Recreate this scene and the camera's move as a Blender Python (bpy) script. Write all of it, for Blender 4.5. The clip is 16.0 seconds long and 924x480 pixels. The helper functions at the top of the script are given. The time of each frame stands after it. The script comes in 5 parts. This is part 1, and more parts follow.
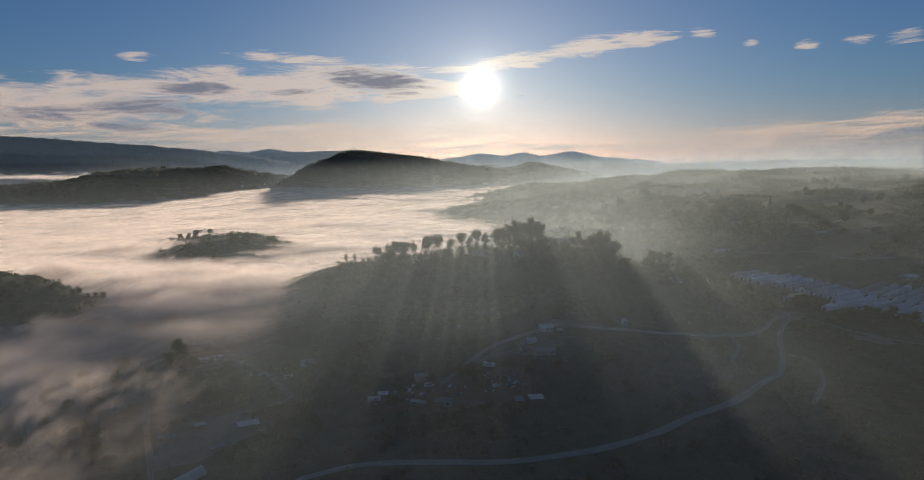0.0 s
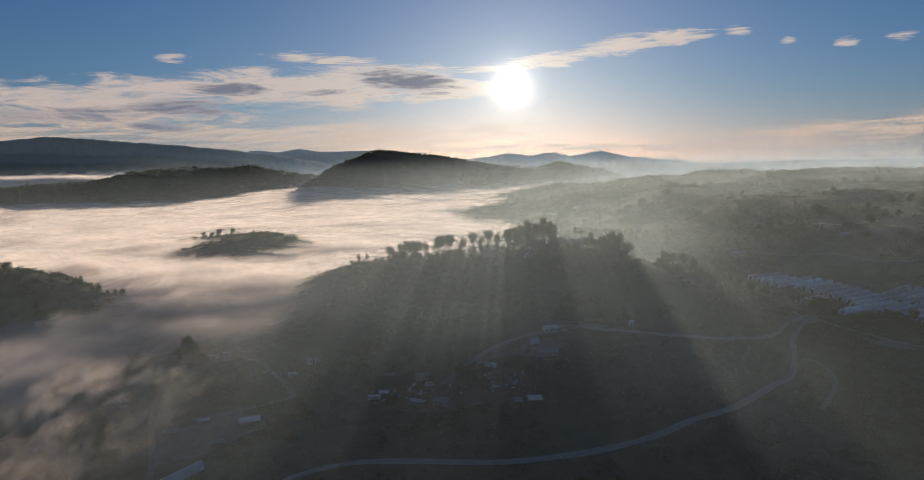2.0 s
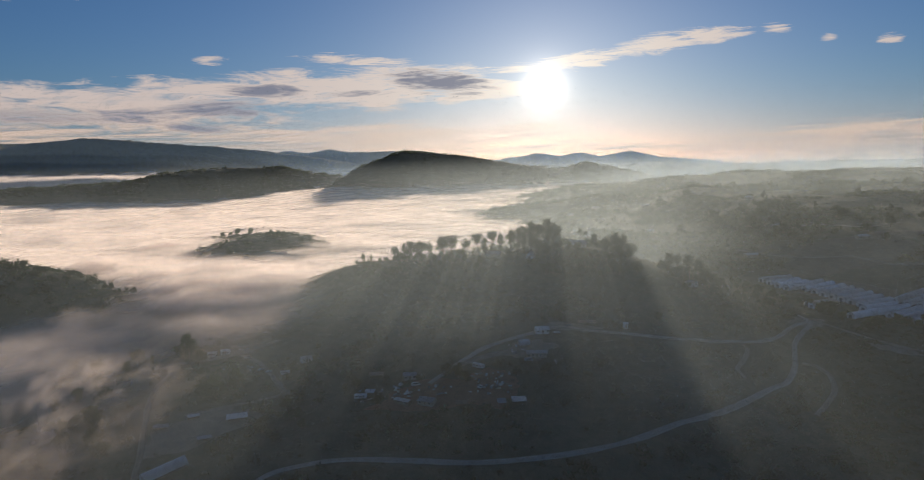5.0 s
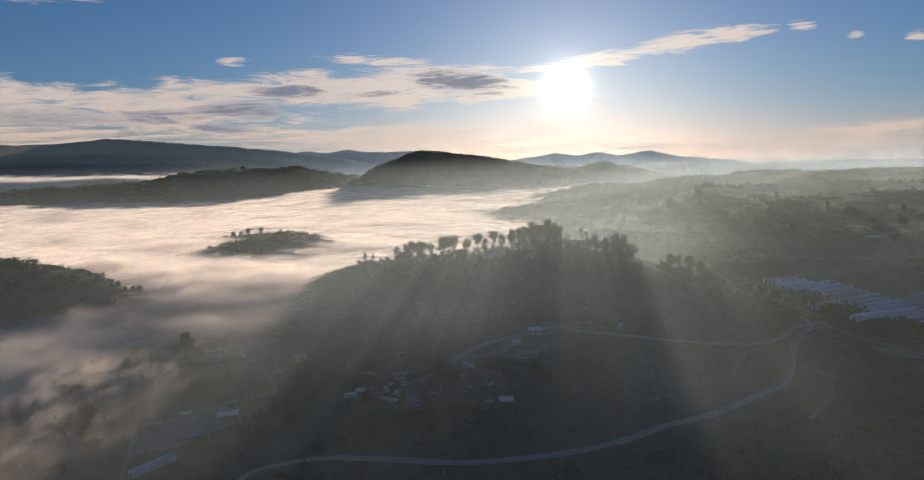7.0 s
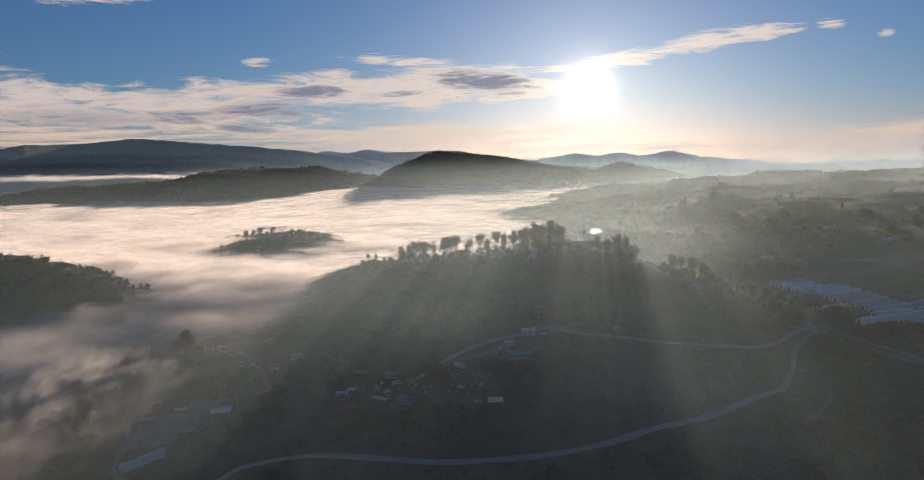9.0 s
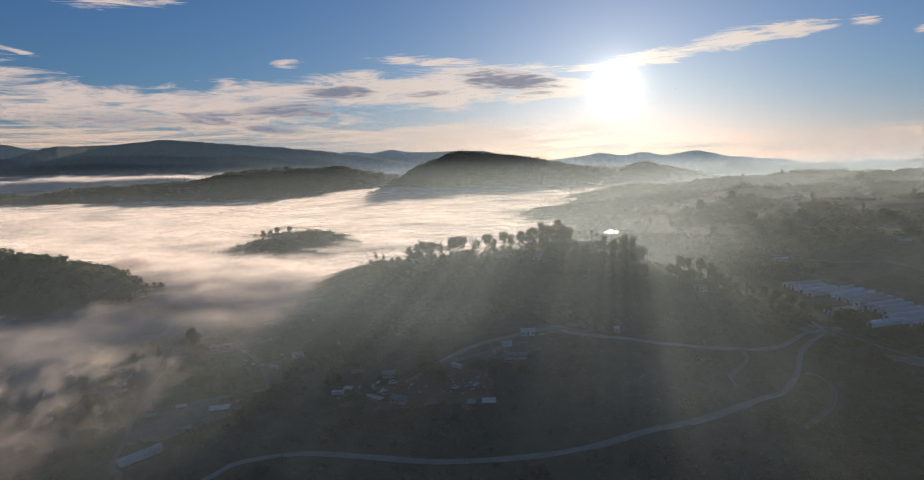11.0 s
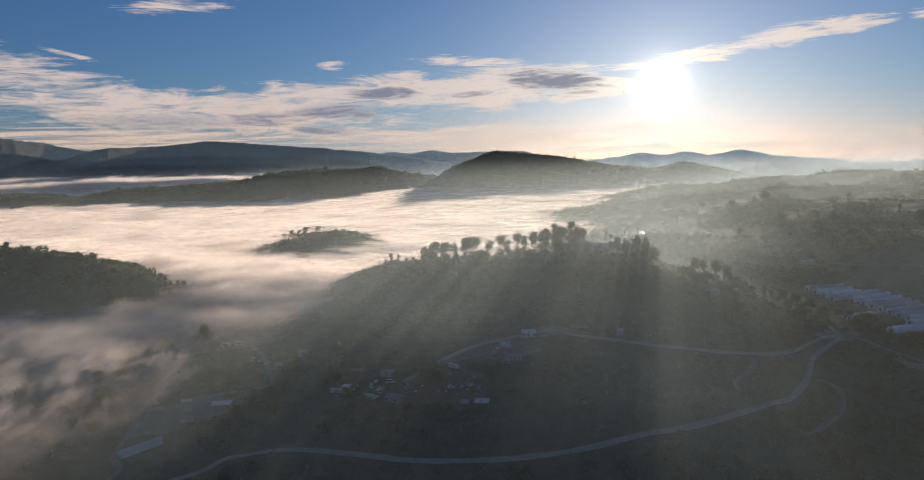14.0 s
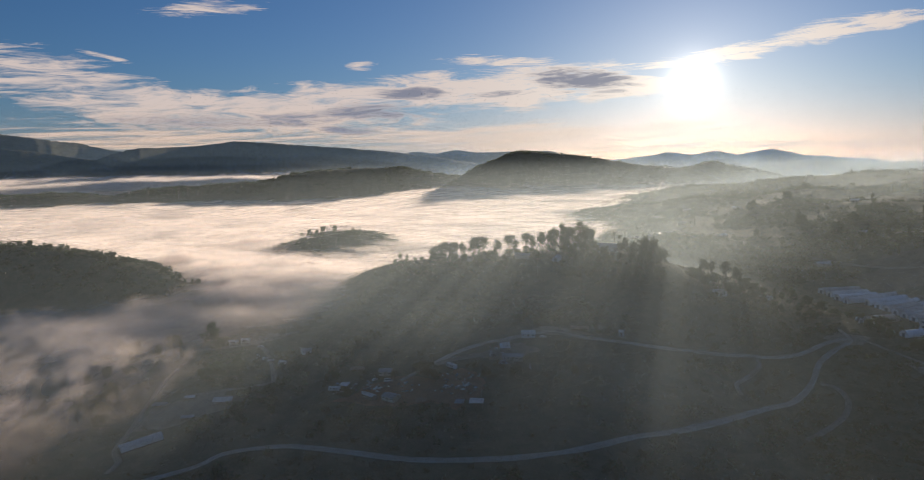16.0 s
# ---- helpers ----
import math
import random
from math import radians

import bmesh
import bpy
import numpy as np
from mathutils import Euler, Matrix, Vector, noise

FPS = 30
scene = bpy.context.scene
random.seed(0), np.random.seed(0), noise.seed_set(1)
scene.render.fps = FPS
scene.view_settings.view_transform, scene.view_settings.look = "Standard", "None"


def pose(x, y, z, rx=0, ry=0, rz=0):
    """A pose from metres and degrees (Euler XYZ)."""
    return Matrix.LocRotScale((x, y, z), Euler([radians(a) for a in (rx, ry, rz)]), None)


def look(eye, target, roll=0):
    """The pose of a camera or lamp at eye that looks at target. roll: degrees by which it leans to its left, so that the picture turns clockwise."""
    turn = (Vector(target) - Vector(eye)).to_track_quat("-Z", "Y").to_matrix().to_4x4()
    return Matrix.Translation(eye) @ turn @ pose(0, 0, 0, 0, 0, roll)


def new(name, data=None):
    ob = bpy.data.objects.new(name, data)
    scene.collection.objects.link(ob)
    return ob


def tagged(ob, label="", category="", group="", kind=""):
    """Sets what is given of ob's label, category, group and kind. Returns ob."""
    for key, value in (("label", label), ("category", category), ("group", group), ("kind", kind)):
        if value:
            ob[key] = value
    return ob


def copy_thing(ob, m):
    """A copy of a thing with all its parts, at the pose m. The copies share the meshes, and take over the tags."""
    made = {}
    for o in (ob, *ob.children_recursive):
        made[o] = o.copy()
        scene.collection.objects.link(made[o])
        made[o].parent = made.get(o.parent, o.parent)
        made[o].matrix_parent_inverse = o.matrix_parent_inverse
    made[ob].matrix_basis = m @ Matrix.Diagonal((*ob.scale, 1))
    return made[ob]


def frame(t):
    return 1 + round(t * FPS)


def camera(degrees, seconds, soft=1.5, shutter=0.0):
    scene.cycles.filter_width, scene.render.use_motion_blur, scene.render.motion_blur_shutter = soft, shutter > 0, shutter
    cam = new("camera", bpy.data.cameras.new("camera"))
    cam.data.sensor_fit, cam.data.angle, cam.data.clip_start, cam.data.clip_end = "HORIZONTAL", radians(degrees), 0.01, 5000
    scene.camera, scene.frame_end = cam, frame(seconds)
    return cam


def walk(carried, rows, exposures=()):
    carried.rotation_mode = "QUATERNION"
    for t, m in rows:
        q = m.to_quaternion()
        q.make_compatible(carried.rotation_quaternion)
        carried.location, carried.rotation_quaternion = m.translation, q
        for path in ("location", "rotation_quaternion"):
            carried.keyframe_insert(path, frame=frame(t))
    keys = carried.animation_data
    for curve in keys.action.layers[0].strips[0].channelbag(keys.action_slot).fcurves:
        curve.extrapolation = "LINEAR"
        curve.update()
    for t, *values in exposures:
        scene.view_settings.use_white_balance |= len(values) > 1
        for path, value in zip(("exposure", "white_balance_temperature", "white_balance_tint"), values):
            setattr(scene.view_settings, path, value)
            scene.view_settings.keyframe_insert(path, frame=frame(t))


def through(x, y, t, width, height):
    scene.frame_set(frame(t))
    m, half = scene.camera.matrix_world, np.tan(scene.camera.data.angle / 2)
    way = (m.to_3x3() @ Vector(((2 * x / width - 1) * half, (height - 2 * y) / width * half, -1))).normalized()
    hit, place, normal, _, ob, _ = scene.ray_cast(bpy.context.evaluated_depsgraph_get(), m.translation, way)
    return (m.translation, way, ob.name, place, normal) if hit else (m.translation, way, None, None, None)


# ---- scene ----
cam = camera(67.9, 16.0, soft=0.8)
PATH = [
    (0, (-2.402, -2.123, 119.805), (-2.383, -0.135, 119.587), -1.0),
    (0.5, (0.625, -2.25, 119.802), (0.618, -0.262, 119.584), -1.0),
    (1, (3.669, -2.357, 119.798), (3.641, -0.37, 119.58), -1.0),
    (1.5, (6.722, -2.437, 119.794), (6.673, -0.449, 119.576), -1.0),
    (2, (9.782, -2.491, 119.791), (9.713, -0.504, 119.574), -1.0),
    (2.5, (12.861, -2.532, 119.79), (12.774, -0.546, 119.573), -1.0),
    (3, (15.975, -2.569, 119.789), (15.878, -0.583, 119.572), -1.0),
    (3.5, (19.137, -2.591, 119.79), (19.029, -0.605, 119.573), -1.0),
    (4, (22.331, -2.581, 119.793), (22.206, -0.596, 119.577), -1.0),
    (4.5, (25.526, -2.525, 119.799), (25.382, -0.542, 119.584), -1.0),
    (7, (41.393, -1.984, 119.874), (41.173, -0.008, 119.66), -1.1),
    (7.5, (44.562, -1.819, 119.879), (44.33, 0.156, 119.666), -1.0),
    (8, (47.745, -1.587, 119.883), (47.499, 0.386, 119.669), -1.1),
    (8.5, (50.939, -1.298, 119.885), (50.673, 0.673, 119.672), -1.0),
    (9, (54.138, -0.964, 119.886), (53.855, 1.005, 119.673), -1.0),
    (11.5, (70.165, 0.915, 119.875), (69.786, 2.868, 119.664), -1.1),
    (12, (73.384, 1.351, 119.875), (72.985, 3.299, 119.665), -1.1),
    (12.5, (76.604, 1.833, 119.878), (76.185, 3.778, 119.668), -1.2),
    (13, (79.811, 2.354, 119.881), (79.372, 4.293, 119.671), -1.2),
    (13.5, (82.998, 2.901, 119.882), (82.538, 4.836, 119.673), -1.2),
    (14, (86.166, 3.47, 119.88), (85.686, 5.401, 119.671), -1.2),
    (14.5, (89.326, 4.068, 119.878), (88.826, 5.993, 119.67), -1.2),
    (15, (92.474, 4.697, 119.877), (91.954, 6.617, 119.669), -1.2),
    (15.5, (95.62, 5.37, 119.876), (95.081, 7.285, 119.668), -1.2),
    (16, (98.773, 6.075, 119.877), (98.216, 7.984, 119.669), -1.2),
]
UNIT = 1.4  # metres in one unit of the plan: the land is laid out in plan units and brought to metres at the end
walk(cam, [(t, look(Vector(eye) * UNIT, Vector(target) * UNIT, roll)) for t, eye, target, roll in PATH],
     [(0, -0.38), (3, -0.28), (7, -0.12), (12, -0.06), (16, -0.05)])

# ---- world, sun and exposure ----
SUN_AZ, SUN_EL = 2.3, 6.3
SUN = Vector((math.sin(radians(SUN_AZ)) * math.cos(radians(SUN_EL)), math.cos(radians(SUN_AZ)) * math.cos(radians(SUN_EL)), math.sin(radians(SUN_EL))))
scene.cycles.transparent_max_bounces = 96


class Ex:
    """A socket of a node tree, on which arithmetic makes Math nodes."""

    def __init__(self, tree, socket):
        self.tree, self.socket = tree, socket

    def op(self, name, *others, clamp=False):
        node = self.tree.nodes.new("ShaderNodeMath")
        node.operation, node.use_clamp = name, clamp
        for n, other in enumerate((self, *others)):
            if isinstance(other, Ex):
                self.tree.links.new(other.socket, node.inputs[n])
            else:
                node.inputs[n].default_value = other
        return Ex(self.tree, node.outputs[0])

    def __add__(self, o):
        return self.op("ADD", o)

    def __sub__(self, o):
        return self.op("SUBTRACT", o)

    def __mul__(self, o):
        return self.op("MULTIPLY", o)

    def __truediv__(self, o):
        return self.op("DIVIDE", o)

    def max(self, o):
        return self.op("MAXIMUM", o)

    def step(self, low, high):
        node = self.tree.nodes.new("ShaderNodeMapRange")
        node.interpolation_type = "SMOOTHSTEP"
        self.tree.links.new(self.socket, node.inputs["Value"])
        node.inputs["From Min"].default_value, node.inputs["From Max"].default_value = low, high
        return Ex(self.tree, node.outputs["Result"])


def joined(tree, kind, a, b, fac=None):
    """Mixes two colours (RGB or sockets): kind is a blend type."""
    node = tree.nodes.new("ShaderNodeMix")
    node.data_type, node.blend_type = "RGBA", kind
    for socket, value in ((node.inputs[0], 1.0 if fac is None else fac), (node.inputs[6], a), (node.inputs[7], b)):
        if isinstance(value, Ex):
            tree.links.new(value.socket, socket)
        elif isinstance(value, tuple):
            socket.default_value = (*value, 1)
        else:
            socket.default_value = value
    return Ex(tree, node.outputs[2])


def noise_of(tree, coords, scale, detail=4.0, rough=0.55, warp=0.0):
    node = tree.nodes.new("ShaderNodeTexNoise")
    node.inputs["Scale"].default_value, node.inputs["Detail"].default_value = scale, detail
    node.inputs["Roughness"].default_value, node.inputs["Distortion"].default_value = rough, warp
    if coords is not None:
        tree.links.new(coords, node.inputs["Vector"])
    return Ex(tree, node.outputs[0])


def plane_coords(tree, u, v, w=0.0):
    node = tree.nodes.new("ShaderNodeCombineXYZ")
    for n, value in enumerate((u, v, w)):
        if isinstance(value, Ex):
            tree.links.new(value.socket, node.inputs[n])
        else:
            node.inputs[n].default_value = value
    return node.outputs[0]


world = bpy.data.worlds.new("morning_sky")
scene.world = world
world.use_nodes = True
wt = world.node_tree
wt.nodes.clear()
sky = wt.nodes.new("ShaderNodeTexSky")
sky.sky_type, sky.sun_disc = "NISHITA", False
sky.sun_elevation, sky.sun_rotation = radians(SUN_EL), radians(SUN_AZ)
sky.altitude, sky.air_density, sky.dust_density, sky.ozone_density = 300, 1.0, 0.45, 4.0
where = wt.nodes.new("ShaderNodeTexCoord")
axes = wt.nodes.new("ShaderNodeSeparateXYZ")
wt.links.new(where.outputs["Generated"], axes.inputs[0])
wx, wy, wz = (Ex(wt, s) for s in axes.outputs)
az = wx.op("ARCTAN2", wy) * (180 / math.pi)
el = wz.op("ARCSINE") * (180 / math.pi)

# the clouds: (azimuth, elevation, half width, half height, lean, weight) in degrees
BANKS = [
    (-29, 4.6, 12, 1.7, 0.02, 1.0), (-20.0, 6.2, 10.0, 1.25, 0.03, 1.1), (-10.5, 6.4, 8.0, 1.3, 0.05, 1.15), (-3.5, 6.3, 5.5, 0.85, -0.02, 1.1),
    (-46, 6.4, 9.0, 2.2, -0.2, 0.72), (-38.5, 4.6, 13.0, 1.7, -0.1, 0.75), (-56, 8.0, 9.0, 2.8, -0.2, 0.75),
]
STREAKS = [
    (-12.0, 8.45, 5.6, 0.5, -0.07, 1.0), (-0.5, 7.7, 4.6, 0.42, 0.03, 1.0), (5.6, 8.25, 4.4, 0.62, 0.14, 1.3), (10.6, 9.1, 3.8, 0.75, 0.12, 1.2),
    (15.2, 9.6, 2.6, 0.62, 0.02, 1.1), (-24.0, 8.4, 1.5, 0.4, 0.08, 0.9), (19.7, 9.6, 1.1, 0.45, -0.1, 0.85), (23.1, 8.7, 0.7, 0.3, 0.0, 0.75),
    (26.9, 8.2, 0.8, 0.4, 0.0, 0.85), (30.4, 8.3, 1.1, 0.36, -0.05, 0.9), (33.0, 8.2, 1.5, 0.45, 0.05, 0.95), (-36.0, 12.3, 4.2, 0.6, 0.1, 0.9), (-43.1, 8.6, 2.1, 0.22, -0.2, 0.8),
]
BANDS = [
    (-13, 2.5, 15.0, 1.0, 0.0, 0.95), (1.0, 3.0, 3.5, 0.42, 0.06, 0.95), (27.5, 1.9, 13.0, 0.95, 0.04, 0.9), (33.0, 2.3, 8.0, 0.95, 0.03, 0.9), (18.0, 1.2, 8.0, 0.4, 0.0, 0.8), (46, 2.6, 9.0, 1.1, 0.0, 0.9), (-40, 2.6, 16, 1.0, 0.0, 0.8), (3, 1.4, 12, 0.5, 0.0, 0.75),
]
CORES = [(-20.3, 6.1, 2.9, 0.5, 0.0, 1.0), (-22.9, 4.7, 3.7, 0.75, -0.02, 1.0), (-6.4, 6.75, 3.9, 0.8, -0.06, 1.05), (-25.2, 3.35, 2.2, 0.38, -0.02, 0.9), (-13, 6.0, 3.5, 0.3, 0.05, 0.6), (34, 1.7, 8, 0.5, 0.02, 0.7), (-34, 4.0, 9, 0.7, 0.0, 0.6)]


def masked(rows, far):
    """The strongest of the soft ellipses."""
    total = None
    for a, e, w, h, lean, weight in rows:
        da = az - a
        u, v = da / w, (el - e - da * lean) / h
        one = (u * u + v * v) * -far + weight
        total = one if total is None else total.max(one)
    return total


lumps = noise_of(wt, plane_coords(wt, az * 0.16, el * 0.75), 1.0, 9.0, 0.62, 0.7) - 0.5
wisps = noise_of(wt, plane_coords(wt, az * 0.22 + el * 0.18, el * 1.7 - az * 0.05), 1.0, 8.0, 0.66, 1.1) - 0.5
bank = (masked(BANKS, 0.62) + lumps * 3.6 + wisps * 2.4 + 0.08).step(0.05, 1.0)
streak = (masked(STREAKS, 0.8) + wisps * 4.2 - 0.12).step(0.0, 1.1)
band = (masked(BANDS, 0.7) + (noise_of(wt, plane_coords(wt, az * 0.15, el * 3.3 - az * 0.1), 1.0, 8.0, 0.62, 0.6) - 0.5) * 4.6).step(-0.05, 1.1) * 0.95
core = (masked(CORES, 0.65) + lumps * 4.2 + wisps * 2.4).step(-0.1, 1.25)
cover = bank.max(streak).max(band)

aim = wt.nodes.new("ShaderNodeVectorMath")
aim.operation = "DOT_PRODUCT"
wt.links.new(where.outputs["Generated"], aim.inputs[0])
aim.inputs[1].default_value = SUN
off = Ex(wt, aim.outputs["Value"]).op("MINIMUM", 0.9999999).op("ARCCOSINE") * (180 / math.pi)
disc = (off / 0.72).op("POWER", 1.1) * -1
disc = disc.op("EXPONENT") * 4.0
halo = (off / -1.8).op("EXPONENT") * 0.36 + (off / -5.0).op("EXPONENT") * 0.08 + (off / -18.0).op("EXPONENT") * 0.02
near_sun = (off / -9.0).op("EXPONENT")

bg_sky = wt.nodes.new("ShaderNodeBackground")
tint = joined(wt, "MIX", (0.93, 0.86, 1.22), (0.86, 0.93, 1.14), el.step(0.0, 7.0))
blue = joined(wt, "MULTIPLY", Ex(wt, sky.outputs[0]), tint)
wt.links.new(blue.socket, bg_sky.inputs["Color"])
bg_sky.inputs["Strength"].default_value = 0.082
# cloud light: peach low down, white higher up and near the sun, slate in the thick cores
low = el.step(1.0, 6.0)
lit = joined(wt, "MIX", (0.80, 0.55, 0.38), (0.70, 0.59, 0.55), low)
lit = joined(wt, "MIX", lit, (1.25, 1.15, 1.0), near_sun)
shade = joined(wt, "MIX", lit, (0.20, 0.22, 0.30), core * 0.92)
bg_cloud = wt.nodes.new("ShaderNodeBackground")
wt.links.new(shade.socket, bg_cloud.inputs["Color"])
bg_cloud.inputs["Strength"].default_value = 0.95
over = wt.nodes.new("ShaderNodeMixShader")
wt.links.new((cover * 0.96).socket, over.inputs[0])
wt.links.new(bg_sky.outputs[0], over.inputs[1])
wt.links.new(bg_cloud.outputs[0], over.inputs[2])
bg_sun = wt.nodes.new("ShaderNodeBackground")
bg_sun.inputs["Color"].default_value = (1.0, 0.90, 0.77, 1)
wt.links.new((disc + halo).socket, bg_sun.inputs["Strength"])
both = wt.nodes.new("ShaderNodeAddShader")
wt.links.new(over.outputs[0], both.inputs[0])
wt.links.new(bg_sun.outputs[0], both.inputs[1])
w_out = wt.nodes.new("ShaderNodeOutputWorld")
wt.links.new(both.outputs[0], w_out.inputs["Surface"])

sun_data = bpy.data.lights.new("sun", "SUN")
sun_data.energy, sun_data.angle, sun_data.color = 4.7, radians(0.8), (1.0, 0.84, 0.67)
sun = new("sun", sun_data)
lift = radians(SUN_EL + 2.4)  # lamp set above the visible disc, to shorten hill shadows on the fog
sun.matrix_world = look(Vector((SUN.x, SUN.y, math.tan(lift))) * 3000, (0, 0, 0))

# ---- materials ----
def material(name):
    m = bpy.data.materials.new(name)
    m.use_nodes = True
    m.node_tree.nodes.clear()
    return m, m.node_tree


def finish(tree, shader):
    out = tree.nodes.new("ShaderNodeOutputMaterial")
    tree.links.new(shader, out.inputs["Surface"])


def rough_surface(name, colours, scale=1.0, rough=0.85, metal=0.0, bump=0.3, vary=0.0, fine=6.0, spec=0.2, coarse=0.11):
    """A surface whose colour drifts between three tones at two scales, with a fine relief."""
    m, t = material(name)
    co = t.nodes.new("ShaderNodeNewGeometry").outputs["Position"]
    big = noise_of(t, co, scale * coarse, 5, 0.6).step(0.35, 0.65)
    small = noise_of(t, co, scale * fine * coarse, 6, 0.65).step(0.3, 0.7)
    col = joined(t, "MIX", joined(t, "MIX", colours[0], colours[1], small), colours[2], big * 0.6)
    if vary:
        info = Ex(t, t.nodes.new("ShaderNodeObjectInfo").outputs["Random"])
        gain = t.nodes.new("ShaderNodeHueSaturation")
        t.links.new((info * vary + (1 - vary / 2)).socket, gain.inputs["Value"])
        t.links.new(col.socket, gain.inputs["Color"])
        col = Ex(t, gain.outputs[0])
    b = t.nodes.new("ShaderNodeBsdfPrincipled")
    t.links.new(col.socket, b.inputs["Base Color"])
    b.inputs["Roughness"].default_value, b.inputs["Metallic"].default_value = rough, metal
    b.inputs["Specular IOR Level"].default_value = spec
    if bump:
        n = t.nodes.new("ShaderNodeBump")
        n.inputs["Strength"].default_value, n.inputs["Distance"].default_value = bump, 0.3
        t.links.new(noise_of(t, co, scale * fine * coarse * 3, 6, 0.7).socket, n.inputs["Height"])
        t.links.new(n.outputs[0], b.inputs["Normal"])
    finish(t, b.outputs[0])
    return m


def mist_surface(name, colour, back=0.75):
    """Suspended droplets, which scatter the light that comes from behind and from the front; 'dens' is how much of the view they fill."""
    m, t = material(name)
    dens = t.nodes.new("ShaderNodeAttribute")
    dens.attribute_name = "dens"
    d = t.nodes.new("ShaderNodeBsdfDiffuse")
    s = t.nodes.new("ShaderNodeBsdfTranslucent")
    for node in (d, s):
        node.inputs["Color"].default_value = (*colour, 1)
    body = t.nodes.new("ShaderNodeMixShader")
    body.inputs[0].default_value = back
    t.links.new(d.outputs[0], body.inputs[1])
    t.links.new(s.outputs[0], body.inputs[2])
    clear = t.nodes.new("ShaderNodeBsdfTransparent")
    mix = t.nodes.new("ShaderNodeMixShader")
    t.links.new(dens.outputs["Fac"], mix.inputs[0])
    t.links.new(clear.outputs[0], mix.inputs[1])
    t.links.new(body.outputs[0], mix.inputs[2])
    finish(t, mix.outputs[0])
    return m


def leaf_surface(name, a, b, through=0.35):
    m, t = material(name)
    info = Ex(t, t.nodes.new("ShaderNodeObjectInfo").outputs["Random"])
    isle = Ex(t, t.nodes.new("ShaderNodeNewGeometry").outputs["Random Per Island"])
    col = joined(t, "MIX", a, b, (isle * 0.6 + info * 0.4))
    d = t.nodes.new("ShaderNodeBsdfDiffuse")
    s = t.nodes.new("ShaderNodeBsdfTranslucent")
    mix = t.nodes.new("ShaderNodeMixShader")
    mix.inputs[0].default_value = through
    for node in (d, s):
        t.links.new(col.socket, node.inputs["Color"])
    t.links.new(d.outputs[0], mix.inputs[1])
    t.links.new(s.outputs[0], mix.inputs[2])
    finish(t, mix.outputs[0])
    return m


M_GROUND = rough_surface("scrub_ground", ((0.100, 0.098, 0.058), (0.150, 0.128, 0.084), (0.066, 0.074, 0.042)), 1.0, 0.95, bump=0.8, spec=0.05)
M_FOG = mist_surface("valley_fog", (0.89, 0.78, 0.715), 0.85)
M_MIST = mist_surface("morning_mist", (0.75, 0.86, 0.86), 0.85)
# the blue light of distant air is put into this colour
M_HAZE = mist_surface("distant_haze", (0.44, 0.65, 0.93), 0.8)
M_LEAF_GUM = leaf_surface("gum_leaves", (0.045, 0.060, 0.035), (0.085, 0.095, 0.055))
M_LEAF_OAK = leaf_surface("oak_leaves", (0.030, 0.045, 0.020), (0.065, 0.080, 0.035))
M_LEAF_SCRUB = leaf_surface("scrub_leaves", (0.035, 0.040, 0.020), (0.090, 0.075, 0.040), 0.25)
M_BARK = rough_surface("bark", ((0.14, 0.11, 0.08), (0.22, 0.18, 0.14), (0.08, 0.06, 0.05)), 4.0, 0.9)
M_ROAD = rough_surface("dirt_road", ((0.33, 0.285, 0.23), (0.40, 0.35, 0.285), (0.26, 0.22, 0.17)), 3.0, 0.95, bump=0.3)
M_TRACK = rough_surface("dirt_track", ((0.21, 0.175, 0.135), (0.27, 0.23, 0.18), (0.155, 0.13, 0.10)), 3.0, 0.95, bump=0.3)
M_YARD = rough_surface("red_yard_earth", ((0.20, 0.105, 0.065), (0.28, 0.16, 0.10), (0.145, 0.085, 0.055)), 2.0, 0.95, bump=0.5)
M_FIELD = rough_surface("ploughed_field", ((0.14, 0.105, 0.075), (0.19, 0.145, 0.10), (0.10, 0.08, 0.055)), 1.0, 0.95, bump=0.5)
M_WHITE = rough_surface("white_paint", ((0.56, 0.55, 0.53), (0.66, 0.65, 0.63), (0.46, 0.44, 0.41)), 4.0, 0.5, bump=0.05, vary=0.12)
M_CREAM = rough_surface("cream_render", ((0.34, 0.30, 0.25), (0.42, 0.37, 0.31), (0.27, 0.23, 0.19)), 4.0, 0.8, bump=0.1, vary=0.15)
M_GREYROOF = rough_surface("grey_roofing", ((0.24, 0.245, 0.255), (0.31, 0.315, 0.325), (0.18, 0.18, 0.185)), 3.0, 0.6, bump=0.2, vary=0.15)
M_STEEL = rough_surface("galvanised_sheet", ((0.43, 0.42, 0.41), (0.52, 0.51, 0.50), (0.32, 0.31, 0.30)), 4.0, 0.38, metal=0.35, bump=0.08, vary=0.12, spec=0.5)
M_RUST = rough_surface("rusty_sheet", ((0.22, 0.13, 0.09), (0.32, 0.22, 0.16), (0.14, 0.09, 0.07)), 5.0, 0.75, bump=0.2)
M_PLASTIC = rough_surface("greenhouse_plastic", ((0.84, 0.85, 0.86), (0.88, 0.89, 0.90), (0.76, 0.77, 0.79)), 2.0, 0.22, bump=0.12, vary=0.16, spec=0.9)
